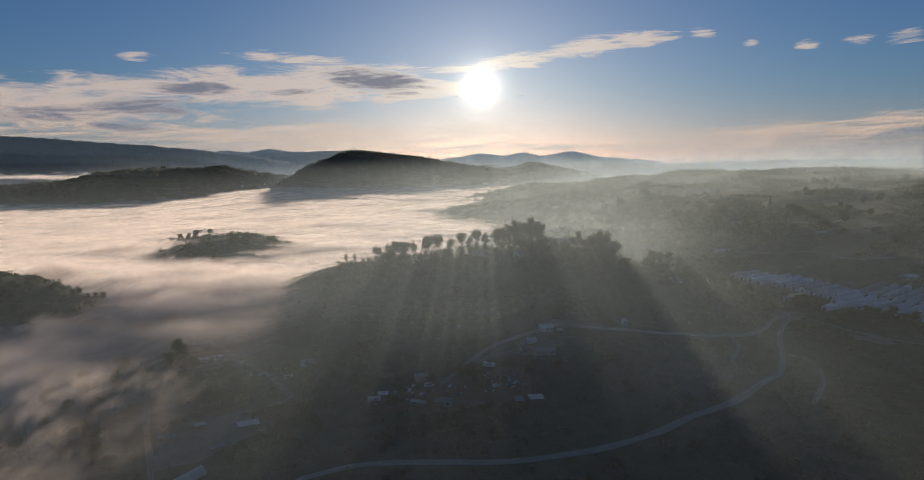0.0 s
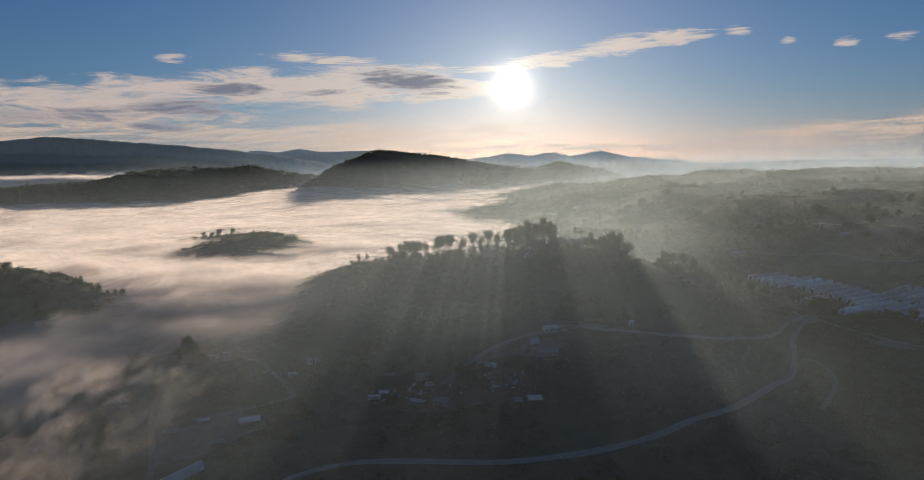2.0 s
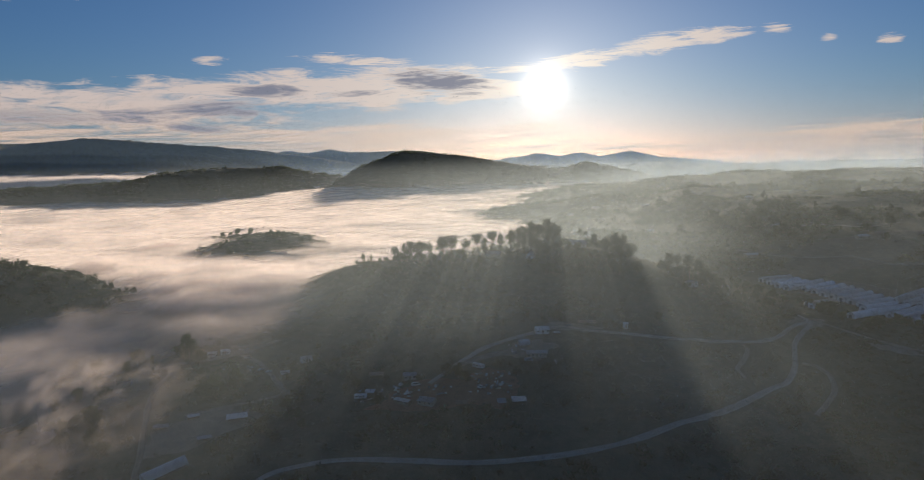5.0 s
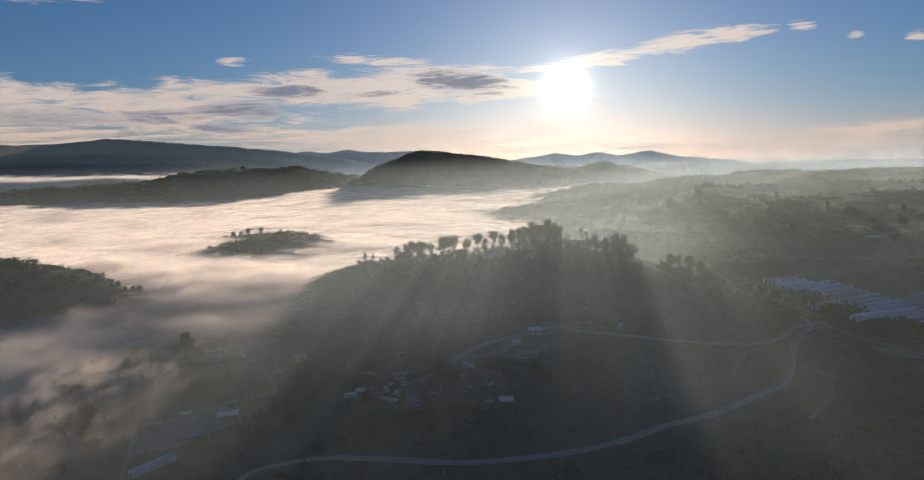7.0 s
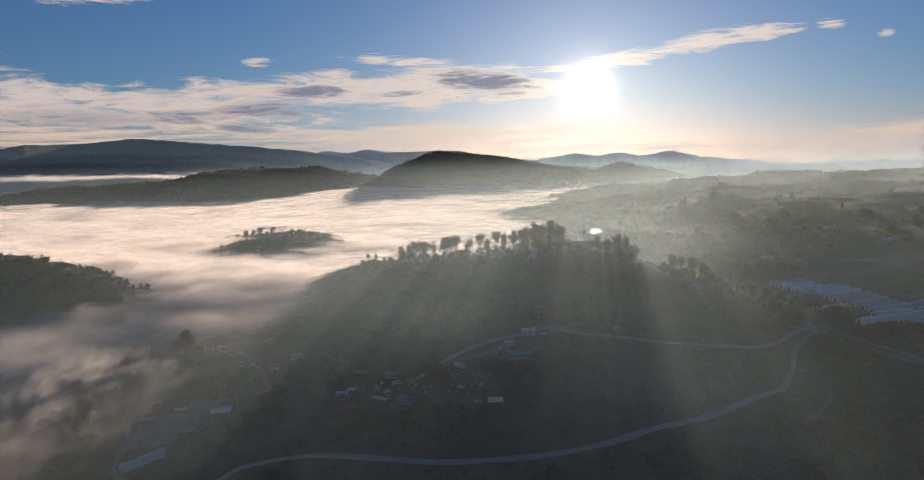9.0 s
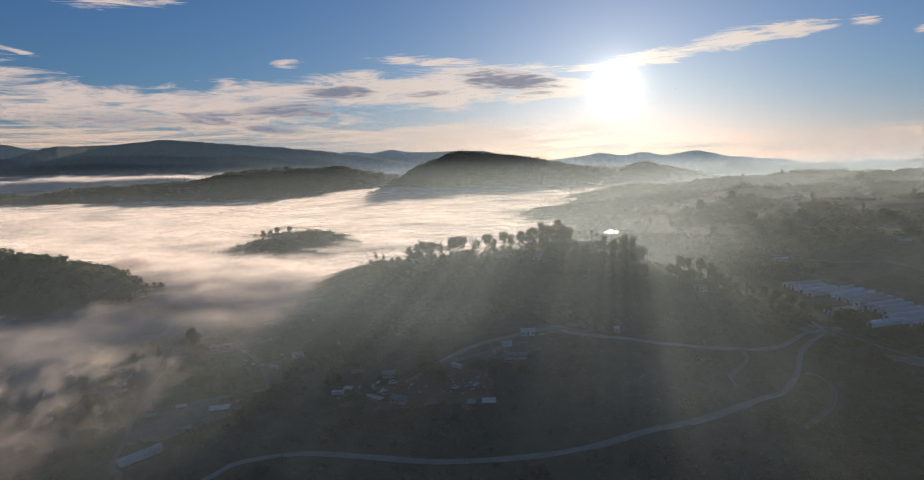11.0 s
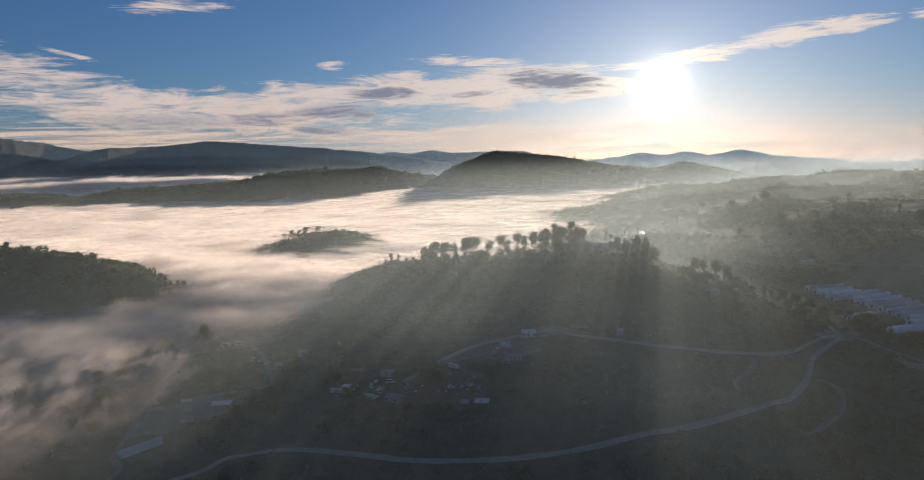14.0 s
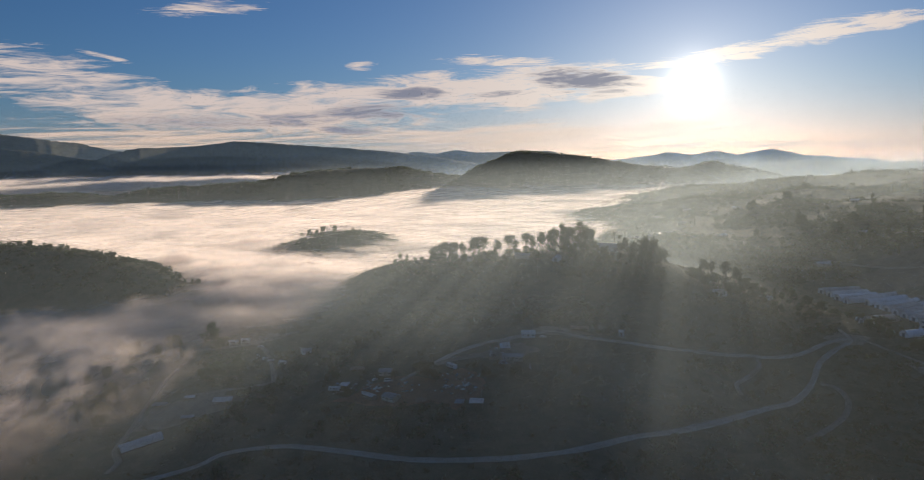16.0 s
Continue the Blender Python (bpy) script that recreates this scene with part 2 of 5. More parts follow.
M_DARK = rough_surface("dark_opening", ((0.03, 0.03, 0.035), (0.045, 0.045, 0.05), (0.02, 0.02, 0.022)), 3.0, 0.3, bump=0.0, spec=0.5)
M_TYRE = rough_surface("tyre_rubber", ((0.03, 0.03, 0.03), (0.045, 0.045, 0.045), (0.02, 0.02, 0.02)), 6.0, 0.8, bump=0.1)
M_TIMBER = rough_surface("weathered_timber", ((0.20, 0.15, 0.11), (0.28, 0.22, 0.17), (0.13, 0.10, 0.075)), 5.0, 0.85, bump=0.2, vary=0.3)
M_BLUE = rough_surface("blue_tarpaulin", ((0.22, 0.28, 0.37), (0.30, 0.36, 0.43), (0.16, 0.21, 0.29)), 4.0, 0.45, bump=0.15, vary=0.2)
M_CARDARK = rough_surface("dark_car_paint", ((0.06, 0.065, 0.08), (0.09, 0.095, 0.11), (0.05, 0.05, 0.06)), 4.0, 0.3, bump=0.0, vary=0.5, spec=0.6)

# the sheet lets the low sun shine through it
sheet_tree = M_PLASTIC.node_tree
gloss = next(n for n in sheet_tree.nodes if n.type == "BSDF_PRINCIPLED")
sheet_out = next(n for n in sheet_tree.nodes if n.type == "OUTPUT_MATERIAL")
glow_through = sheet_tree.nodes.new("ShaderNodeBsdfTranslucent")
glow_through.inputs["Color"].default_value = (0.90, 0.90, 0.90, 1)
sheet_mix = sheet_tree.nodes.new("ShaderNodeMixShader")
sheet_mix.inputs[0].default_value = 0.15
sheet_tree.links.new(gloss.outputs[0], sheet_mix.inputs[1])
sheet_tree.links.new(glow_through.outputs[0], sheet_mix.inputs[2])
sheet_tree.links.new(sheet_mix.outputs[0], sheet_out.inputs["Surface"])

# ---- the lie of the land ----
EYE_X, EYE_Z = 48.0, 119.8  # the middle of the flight, from which azimuths of the distance are counted
ROLL = np.array([
    (2.6, 15.0, 31.5, -25.5, -5.8, 8.3, 0.5),
    (-3.2, -22.5, 23.9, -17.3, -4.8, -5.2, -8.0),
    (-4.3, -28.3, 11.4, 13.3, 2.1, -8.5, -11.3),
    (-7.4, 12.3, 14.0, -19.7, -13.5, 3.9, 6.0),
    (-18.4, -8.2, 3.6, 13.9, 27.3, -2.4, 22.8),
    (-6.0, -10.3, -6.3, 2.1, 12.2, 0.0, 28.0),
    (-1.6, 2.2, 21.3, 25.1, 13.1, 8.4, 26.1),
    (-1.9, -2.1, 6.1, 10.4, 6.8, 17.8, 31.9),
])
HILLS = [
    (0, 452, 110, 42, 0, 11.1),
    (62, 447, 55, 32, 0, 11.3),
    (112, 402, 50, 28, -30, 12.1),
    (35, 330, 70, 40, 10, 14.4),
    (-80, 445, 45, 32, 20, 7.9),
    (-60, 300, 50, 45, 0, -2.1),
    (160, 325, 32, 60, 0, -8.0),
    (55, 268, 60, 35, 0, 1.5),
    (205, 460, 60, 40, 0, -1.7),
    (235, 500, 45, 40, 0, -6.9),
]
RIDGES = [
    (-362, 425, 113, 32, -4, 28.0),
    (-255, 520, 75, 24, -48, -50.4),
    (-268, 712, 52, 18, 12, 14.0),
    (-140, 560, 70, 60, 0, -23.1),
    (-150, 330, 40, 40, 0, 2.3),
    (320, 560, 60, 50, 0, 8.1),
    (86, 585, 50, 50, 0, 11.2),
    (10, 1025, 80, 40, 0, 12.4),
    (235, 1000, 90, 50, 10, 6.1),
    (385, 875, 70, 60, 0, -5.0),
    (-250, 330, 60, 60, 0, -15.4),
    (-125, 415, 28, 40, 40, -10.3),
    (-205, 640, 50, 55, 0, 22.0),
]


# a pool added only to throw the low sun's glint towards the camera
GLINT_POOL = (90.0, 727.0, 8.5, 30.0, 48.9)  # x, y, half width, half length, bed level


def swell(x, y, rows):
    z = np.zeros_like(x)
    for cx, cy, lu, lv, turn, high in rows:
        c, s = math.cos(radians(turn)), math.sin(radians(turn))
        u, v = (x - cx) * c + (y - cy) * s, -(x - cx) * s + (y - cy) * c
        z += high * np.exp(-0.5 * ((u / lu) ** 2 + (v / lv) ** 2))
    return z


def hashed(ix, iy, seed):
    h = (ix * 374761393 + iy * 668265263 + seed * 974634537) & 0x7FFFFFFF
    h = ((h ^ (h >> 13)) * 1274126177) & 0x7FFFFFFF
    return ((h ^ (h >> 16)) & 0xFFFF) / 32767.5 - 1.0


def value_noise(x, y, seed=0):
    ix, iy = np.floor(x).astype(np.int64), np.floor(y).astype(np.int64)
    fx, fy = x - ix, y - iy
    fx, fy = fx * fx * fx * (fx * (fx * 6 - 15) + 10), fy * fy * fy * (fy * (fy * 6 - 15) + 10)
    a, b = hashed(ix, iy, seed), hashed(ix + 1, iy, seed)
    c, d = hashed(ix, iy + 1, seed), hashed(ix + 1, iy + 1, seed)
    return (a + (b - a) * fx) * (1 - fy) + (c + (d - c) * fx) * fy


def fbm(x, y, octaves=5, seed=0, gain=0.5):
    x, y = np.asarray(x, float), np.asarray(y, float)
    total, amp = 0.0, 1.0
    for n in range(octaves):
        total = total + amp * value_noise(x, y, seed + n * 17)
        x, y, amp = x * 1.93 + y * 0.52 + 3.7, y * 1.93 - x * 0.52 + 9.1, amp * gain
    return total


def smooth(v, low, high):
    t = np.clip((v - low) / (high - low), 0, 1)
    return t * t * (3 - 2 * t)


# far ridges: distance, width in front, width behind, foot height, and the skyline as (azimuth, elevation) in degrees
SKYLINE = {
    "left_hills": (2050, 170, 420, 20, [(-62, -1.3), (-50, -1.35), (-44.3, -1.3), (-42, -1.6), (-39.5, -1.15), (-35.3, -1.0), (-31, -0.75), (-28.5, -0.2), (-25, 0.12), (-19.8, 0.18), (-18.4, -0.2), (-15, -0.75), (-13, -2.2)]),
    "middle_hill": (1950, 165, 420, 20, [(-18, -2.2), (-15.2, -0.95), (-13.5, 0.05), (-10.1, 1.2), (-7.7, 1.12), (-4.8, 0.82), (-0.9, 0.1), (2.9, -0.4), (5.1, 0.08), (7.3, -0.4), (10.2, -1.15), (13, -2.2)]),
    "left_range": (3040, 215, 300, 60, [(-70, 2.2), (-50, 1.95), (-48, 1.95), (-46, 1.6), (-43.5, 1.1), (-40.6, 1.9), (-37.3, 2.15), (-33.4, 2.55), (-30.5, 2.3), (-27, 1.98), (-22.5, 1.6), (-20.2, 1.3), (-17.5, 0.95), (-14, 0.4), (-10, -0.6)]),
    "left_far_range": (3420, 200, 80, 60, [(-75, 3.0), (-50, 3.05), (-46.3, 2.55), (-42.5, 2.33), (-40, 1.9), (-36, 1.4), (-21, 1.2), (-18.8, 1.42), (-17.5, 1.25), (-15.8, 1.48), (-13.9, 1.28), (-11, 1.3), (-8, 1.25), (-5, 0.4), (-1, 0.45)]),
    "right_far_range": (3440, 170, 60, 60, [(-4, 0.3), (-0.8, 0.62), (1.5, 0.93), (3.2, 0.66), (4.9, 0.93), (6.6, 0.6), (8.9, 1.0), (10.9, 0.48), (13.7, 0.2), (19.5, -0.05), (30, -0.1), (60, 0.2)]),
    "pale_hills": (2920, 240, 260, 40, [(4, -1.0), (8.4, -0.08), (12.2, 0.04), (15.8, -0.2), (19.4, -0.14), (21, -0.3), (23.5, 0.0), (26.4, -0.6), (28.6, 0.0), (30.5, -0.3), (31.0, -0.45), (32.0, -0.2), (34, -0.5), (45, -0.4), (60, 0.2)]),
    "plateau_edge": (1620, 300, 500, 50, [(2, -2.2), (6.6, -1.75), (10, -1.72), (12.5, -1.5), (15.8, -1.36), (19.3, -1.3), (23, -1.03), (26.6, -0.85), (31, -0.95), (36, -1.05), (60, -0.8)]),
}


def height(x, y):
    """The height of the ground at x, y (arrays)."""
    x, y = np.asarray(x, float), np.asarray(y, float)
    near = 30.0 + swell(x, y, HILLS) + swell(x, y, RIDGES)
    near = near + swell(x, y, [(-700 + 215 * i, 50 + 215 * j, 190, 190, 0, ROLL[i, j]) for i in range(8) for j in range(7)])
    near = np.maximum(near, -2.0)
    r = np.hypot(x - EYE_X, y)
    gully = fbm(x / 70, y / 70, 4, 5)
    near = near + gully * (0.8 + 2.6 * smooth(r, 560, 900)) * smooth(r, 250, 420)
    a = np.degrees(np.arctan2(x - EYE_X, y))
    rim = np.hypot((x - GLINT_POOL[0]) / GLINT_POOL[2], (y - GLINT_POOL[1]) / GLINT_POOL[3])
    flat = smooth(rim, 1.9, 1.1)
    near = near * (1 - flat) + GLINT_POOL[4] * flat + 1.7 * np.exp(-((rim - 1.4) / 0.2) ** 2)
    ahead = smooth(np.abs(a), 100, 75)
    z = near * (1 - smooth(r, 1350, 1750)) + 25.0 * smooth(r, 1350, 1750)
    for n, (dist, front, behind, foot, line) in enumerate(SKYLINE.values()):
        line = np.array(line)
        top = EYE_Z + dist * np.tan(np.radians(np.interp(a, line[:, 0], line[:, 1], left=-6, right=-6)))
        d = dist * (1 + 0.05 * value_noise(a / 6.0, a * 0 + n, 40 + n))
        rough = fbm(a * dist / 9000, r / 260, 5, 60 + n)
        s = np.where(r < d, (r - d) / front, (r - d) / behind)
        rise = np.exp(-0.5 * s * s * (1 + 0.35 * fbm(a * dist / 5200, r / 900, 4, 80 + n)))
        jag = dist * 0.0009 * fbm(a * dist / 900, r / 50, 4, 90 + n)
        ridge = -40 + (top + 40 + jag) * rise + rough * 10 * rise * (1 - rise) * 4
        z = np.where(top > foot, np.maximum(z, ridge * ahead + z * (1 - ahead)), z)
    return z


def height_at(x, y):
    return float(height(np.array([float(x)]), np.array([float(y)]))[0])


def polar_sheet(angles, radii, lift):
    """Vertices and faces of a sheet over the land, fine ahead; lift(x, y) gives its heights."""
    a, r = np.meshgrid(np.radians(angles), radii, indexing="ij")
    x, y = EYE_X + r * np.sin(a), r * np.cos(a)
    z = lift(x, y)
    co = np.stack([x, y, z], -1).reshape(-1, 3)
    n, m = a.shape
    i, j = np.meshgrid(np.arange(n - 1), np.arange(m - 1), indexing="ij")
    k = i * m + j
    faces = np.stack([k, k + 1, k + m + 1, k + m], -1).reshape(-1, 4)
    return co, faces


def sheet_object(name, co, faces, mat, dens=None, smooth_shaded=True):
    """A mesh from vertex and face arrays, without the vertices that no face uses."""
    used = np.unique(faces)
    index = np.full(len(co), -1)
    index[used] = np.arange(len(used))
    me = bpy.data.meshes.new(name)
    me.vertices.add(len(used))
    me.vertices.foreach_set("co", co[used].astype(np.float32).ravel())
    me.loops.add(faces.size)
    me.loops.foreach_set("vertex_index", index[faces].astype(np.int32).ravel())
    me.polygons.add(len(faces))
    me.polygons.foreach_set("loop_start", np.arange(0, faces.size, 4, dtype=np.int32))
    if dens is not None:
        layer = me.attributes.new("dens", "FLOAT", "POINT")
        layer.data.foreach_set("value", dens[used].astype(np.float32))
    me.materials.append(mat)
    if smooth_shaded:
        me.polygons.foreach_set("use_smooth", np.ones(len(me.polygons), bool))
    me.update(calc_edges=True)
    return new(name, me)


# ---- ground ----
wide = np.concatenate([np.arange(-180, -66, 6.0), np.arange(-66, -54, 0.8), np.arange(-54, 44, 0.13), np.arange(44, 60, 0.8), np.arange(60, 181, 6.0)])
far_steps = np.concatenate([[1.0, 60.0], 120 * 1.0083 ** np.arange(0, 408)])
co, faces = polar_sheet(wide, far_steps, height)
ground = tagged(sheet_object("ground", co, faces, M_GROUND), "shaded scrub-covered hills and valley floor", "ground", kind="structure")
print("GROUND", len(faces), far_steps[-1])

# ---- fog and mist: slices one behind the other, each as dense as the air between it and the next ----
def fog_level(x, y):
    """The height of the fog's top: a level lake far off, that sinks through the gap into the near valley."""
    r = np.hypot(x - EYE_X, y)
    a = np.degrees(np.arctan2(x - EYE_X, y))
    level = 47.0 + 65.0 * smooth(r, 2130, 2330) * smooth(x, -780, -980) + 23.0 * np.clip((r - 850) / 850, 0, 1) * smooth(a, -26, -14) * smooth(a, 14, 4)
    near = 28.0 + 17.0 * np.clip((y - 235) / 215, 0, 1)
    level = near + (level - near) * smooth(y, 380, 620)
    return level + 6.0 * np.exp(-(((x + 205) / 60) ** 2 + ((y - 405) / 70) ** 2)) + 10.0 * np.exp(-(((x + 400) / 170) ** 2 + ((y - 495) / 35) ** 2)) - 17.0 * np.exp(-(((x + 400) / 150) ** 2 + ((y - 385) / 48) ** 2))


def fog_side(x, y):
    """Where the valley lies that holds the fog: 1 in it, 0 outside."""
    edge = -138 + 43 * smooth(y, 320, 420) + 150 * smooth(y, 400, 900) + 520 * smooth(y, 1150, 1600) + 900 * smooth(y, 1700, 2400)
    return smooth(x, edge + 55, edge - 25)


def air(x, y, z, ground_z):
    """Fog and mist per metre at a point."""
    r = np.hypot(x - EYE_X, y)
    drift = 12 * fbm(x / 120, y / 120, 3, 11)
    rolls = fbm((x + drift) / 125 + y / 500, y / 58, 4, 1, 0.5) * 3.0 + fbm((x + drift) / 34, y / 21 + z / 30, 4, 4, 0.55) * (1.0 + 0.9 * smooth(r, 900, 500))
    torn = fbm((x + drift) / 24 + z / 40, y / 19 - z / 20, 5, 9, 0.6)
    near = smooth(y, 440, 310)
    top = fog_level(x, y) + rolls * (1 + 0.5 * near)
    soft = 3.4 + 2.0 * near
    body = smooth(top - z, -soft, soft * 1.6) * (1 - smooth(y, 345, 285) * smooth(torn, 0.40, 0.04))
    thick = 0.07 - 0.032 * near
    fog = thick * body * fog_side(x, y) * smooth(r, 225, 335)
    up = np.maximum(z - ground_z, 0)
    cloudy = np.clip(1 + 0.35 * fbm(x / 85, y / 85 + z / 30, 3, 31), 0.3, 2)
    a = np.degrees(np.arctan2(x - EYE_X, y))
    slope = (0.0030 - 0.0024 * smooth(r, 470, 620)) * np.exp(-up / 30) * cloudy * smooth(r, 130, 300)
    slope = slope * (1 - 0.93 * smooth(x, 104, 176) * smooth(r, 600, 430)) * (1 - 0.78 * smooth(x, -25, -150))
    hollows = (0.0003 + 0.0006 * smooth(r, 650, 1000) * smooth(a, 0, 8)) * np.exp(-up / 14) * cloudy * smooth(r, 470, 640)
    wide_air = 0.00019 * np.exp(-np.maximum(z - 20, 0) / 90) * (1 - 0.6 * smooth(a, -7, -20) * smooth(r, 500, 900)) * (1 - 0.45 * smooth(r, 1200, 1600) * smooth(a, 14, 8)) * (1 + 0.5 * smooth(a, 8, 18) * smooth(r, 520, 700))
    # extra near mist stands in for veiling lens glare over the dark foreground
    glare_veil = 0.00010 * np.exp(-up / 55) * smooth(r, 390, 250) * smooth(r, 60, 130) * smooth(x, 150, 80)
    mist = (slope + hollows + wide_air + glare_veil) * (1 - 0.25 * smooth(x, 130, 280) * smooth(r, 440, 540) * smooth(r, 900, 650))
    return fog, mist


def slices(radii, gap_of, fine, span):
    """All slices as arrays: places, faces and how much of the view each fills with fog and with mist."""
    every, joints, fogs, mists, count = [], [], [], [], 0
    for n, r in enumerate(radii):
        gap = gap_of(r)
        angles = np.arange(span[0], span[1], math.degrees(max(fine, r * 0.0068) / r))
        a = np.radians(angles)
        wob = r + gap * 0.35 * value_noise(angles / 5, angles * 0 + n * 3.3, 7)
        x, y = EYE_X + wob * np.sin(a), wob * np.cos(a)
        foot = height(x, y) - 1.0
        steps = np.concatenate([np.linspace(0, 0.5, 24), np.linspace(0.5, 1, 9)[1:]])
        z = foot[:, None] + steps[None, :] * np.maximum(135.0 - foot, 60.0)[:, None]
        xx, yy = np.broadcast_to(x[:, None], z.shape), np.broadcast_to(y[:, None], z.shape)
        fog, mist = air(xx, yy, z, (foot + 1.0)[:, None])
        fade = smooth(steps, 1.0, 0.7)[None, :]
        rows, cols = z.shape
        i, j = np.meshgrid(np.arange(rows - 1), np.arange(cols - 1), indexing="ij")
        k = (i * cols + j).ravel() + count
        every.append(np.stack([xx, yy, z], -1).reshape(-1, 3))
        joints.append(np.stack([k, k + cols, k + cols + 1, k + 1], -1))
        fogs.append((1 - np.exp(-fog * gap * fade)).ravel())
        mists.append((1 - np.exp(-mist * gap * fade)).ravel())
        count += rows * cols
    return np.concatenate(every), np.concatenate(joints), np.concatenate(fogs), np.concatenate(mists)


NEAR_GAP, FAR_RATIO = 10.0, 1.045
slice_radii = np.concatenate([np.arange(90, 190, 20.0), np.arange(190, 470, NEAR_GAP), 470 * FAR_RATIO ** np.arange(0, 41)])
co, faces, fog, mist = slices(slice_radii, lambda r: 20.0 if r < 190 else NEAR_GAP if r < 470 else r * (FAR_RATIO - 1), 3.4, (-58, 46))
dens = 1 - (1 - fog) * (1 - mist)
foggy = fog[faces].max(1) > 0.02
misty = ~foggy & (mist[faces].max(1) > 0.0010)
tagged(sheet_object("valley_fog", co, faces[foggy], M_FOG, dens), "thick pale fog that fills the valley and laps round the hills", "fog", kind="stuff")
tagged(sheet_object("morning_mist", co, faces[misty], M_MIST, mist), "thin mist with sunbeams between the wooded hills", "mist", kind="stuff")


def haze_slices(rows):
    every, joints, fills, count = [], [], [], 0
    for n, (r, density, fall) in enumerate(rows):
        angles = np.arange(-62, 50, 0.5)
        a = np.radians(angles)
        x, y = EYE_X + r * np.sin(a), r * np.cos(a)
        z = np.broadcast_to((20 + 400 * np.linspace(0, 1, 26) ** 1.7)[None, :], (len(a), 26))
        uneven = np.clip(1 + 0.3 * fbm(x[:, None] / 300 + z * 0, z / 40 + n, 4, 50 + n), 0.2, 2)
        # fuller towards the sun's azimuth, to stand for the paler glow there
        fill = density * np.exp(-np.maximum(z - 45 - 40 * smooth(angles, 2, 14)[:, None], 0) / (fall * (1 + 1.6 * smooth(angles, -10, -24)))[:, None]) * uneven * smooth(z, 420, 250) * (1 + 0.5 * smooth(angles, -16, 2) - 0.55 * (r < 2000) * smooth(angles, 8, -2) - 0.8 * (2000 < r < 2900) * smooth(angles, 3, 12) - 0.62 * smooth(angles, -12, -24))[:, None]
        rows_n, cols = z.shape
        i, j = np.meshgrid(np.arange(rows_n - 1), np.arange(cols - 1), indexing="ij")
        k = (i * cols + j).ravel() + count
        every.append(np.stack([np.broadcast_to(x[:, None], z.shape), np.broadcast_to(y[:, None], z.shape), z], -1).reshape(-1, 3))
        joints.append(np.stack([k, k + cols, k + cols + 1, k + 1], -1))
        fills.append(np.clip(fill, 0, 1).ravel())
        count += rows_n * cols
    return np.concatenate(every), np.concatenate(joints), np.concatenate(fills)


# sheets whose blue tint imitates the scattered light before far ridges
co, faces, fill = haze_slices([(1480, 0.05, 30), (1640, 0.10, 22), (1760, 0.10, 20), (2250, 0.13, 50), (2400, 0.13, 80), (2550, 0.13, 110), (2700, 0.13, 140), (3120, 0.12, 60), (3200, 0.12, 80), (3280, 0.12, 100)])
tagged(sheet_object("distant_haze", co, faces[fill[faces].max(1) > 0.001], M_HAZE, fill), "blue-tinted sheets standing for haze before the distant ridges", "haze", kind="stuff")

# ---- trees ----
def tube(bm, a, b, ra, rb, sides=5):
    """A tapered limb between two points."""
    a, b = Vector(a), Vector(b)
    turn = (b - a).to_track_quat("Z", "Y")
    rings = []
    for p, r in ((a, ra), (b, rb)):
        rings.append([bm.verts.new(p + turn @ Vector((r * math.cos(2 * math.pi * k / sides), r * math.sin(2 * math.pi * k / sides), 0))) for k in range(sides)])
    for k in range(sides):
        bm.faces.new((rings[0][k], rings[0][(k + 1) % sides], rings[1][(k + 1) % sides], rings[1][k]))


def leaf(bm, p, size, rng):
    """One small bent spray of leaves."""
    u = Vector((rng.gauss(0, 1), rng.gauss(0, 1), rng.gauss(0, 0.7))).normalized()
    v = u.orthogonal().normalized()
    v = (v + u.cross(v) * rng.uniform(-1, 1)).normalized()
    q = [p + u * size, p + v * size * 0.45, p - u * size * 0.7, p - v * size * 0.45]
    bm.faces.new([bm.verts.new(c) for c in q])


def clump(bm, p, radius, count, size, rng, flat=0.8):
    for _ in range(count):
        d = Vector((rng.gauss(0, 1), rng.gauss(0, 1), rng.gauss(0, 1))).normalized() * radius * rng.random() ** 0.5
        d.z *= flat
        leaf(bm, p + d, size * rng.uniform(0.6, 1.3), rng)


def mesh_of(name, bm, mat):
    me = bpy.data.meshes.new(name)
    bm.to_mesh(me)
    bm.free()
    me.materials.append(mat)
    return me


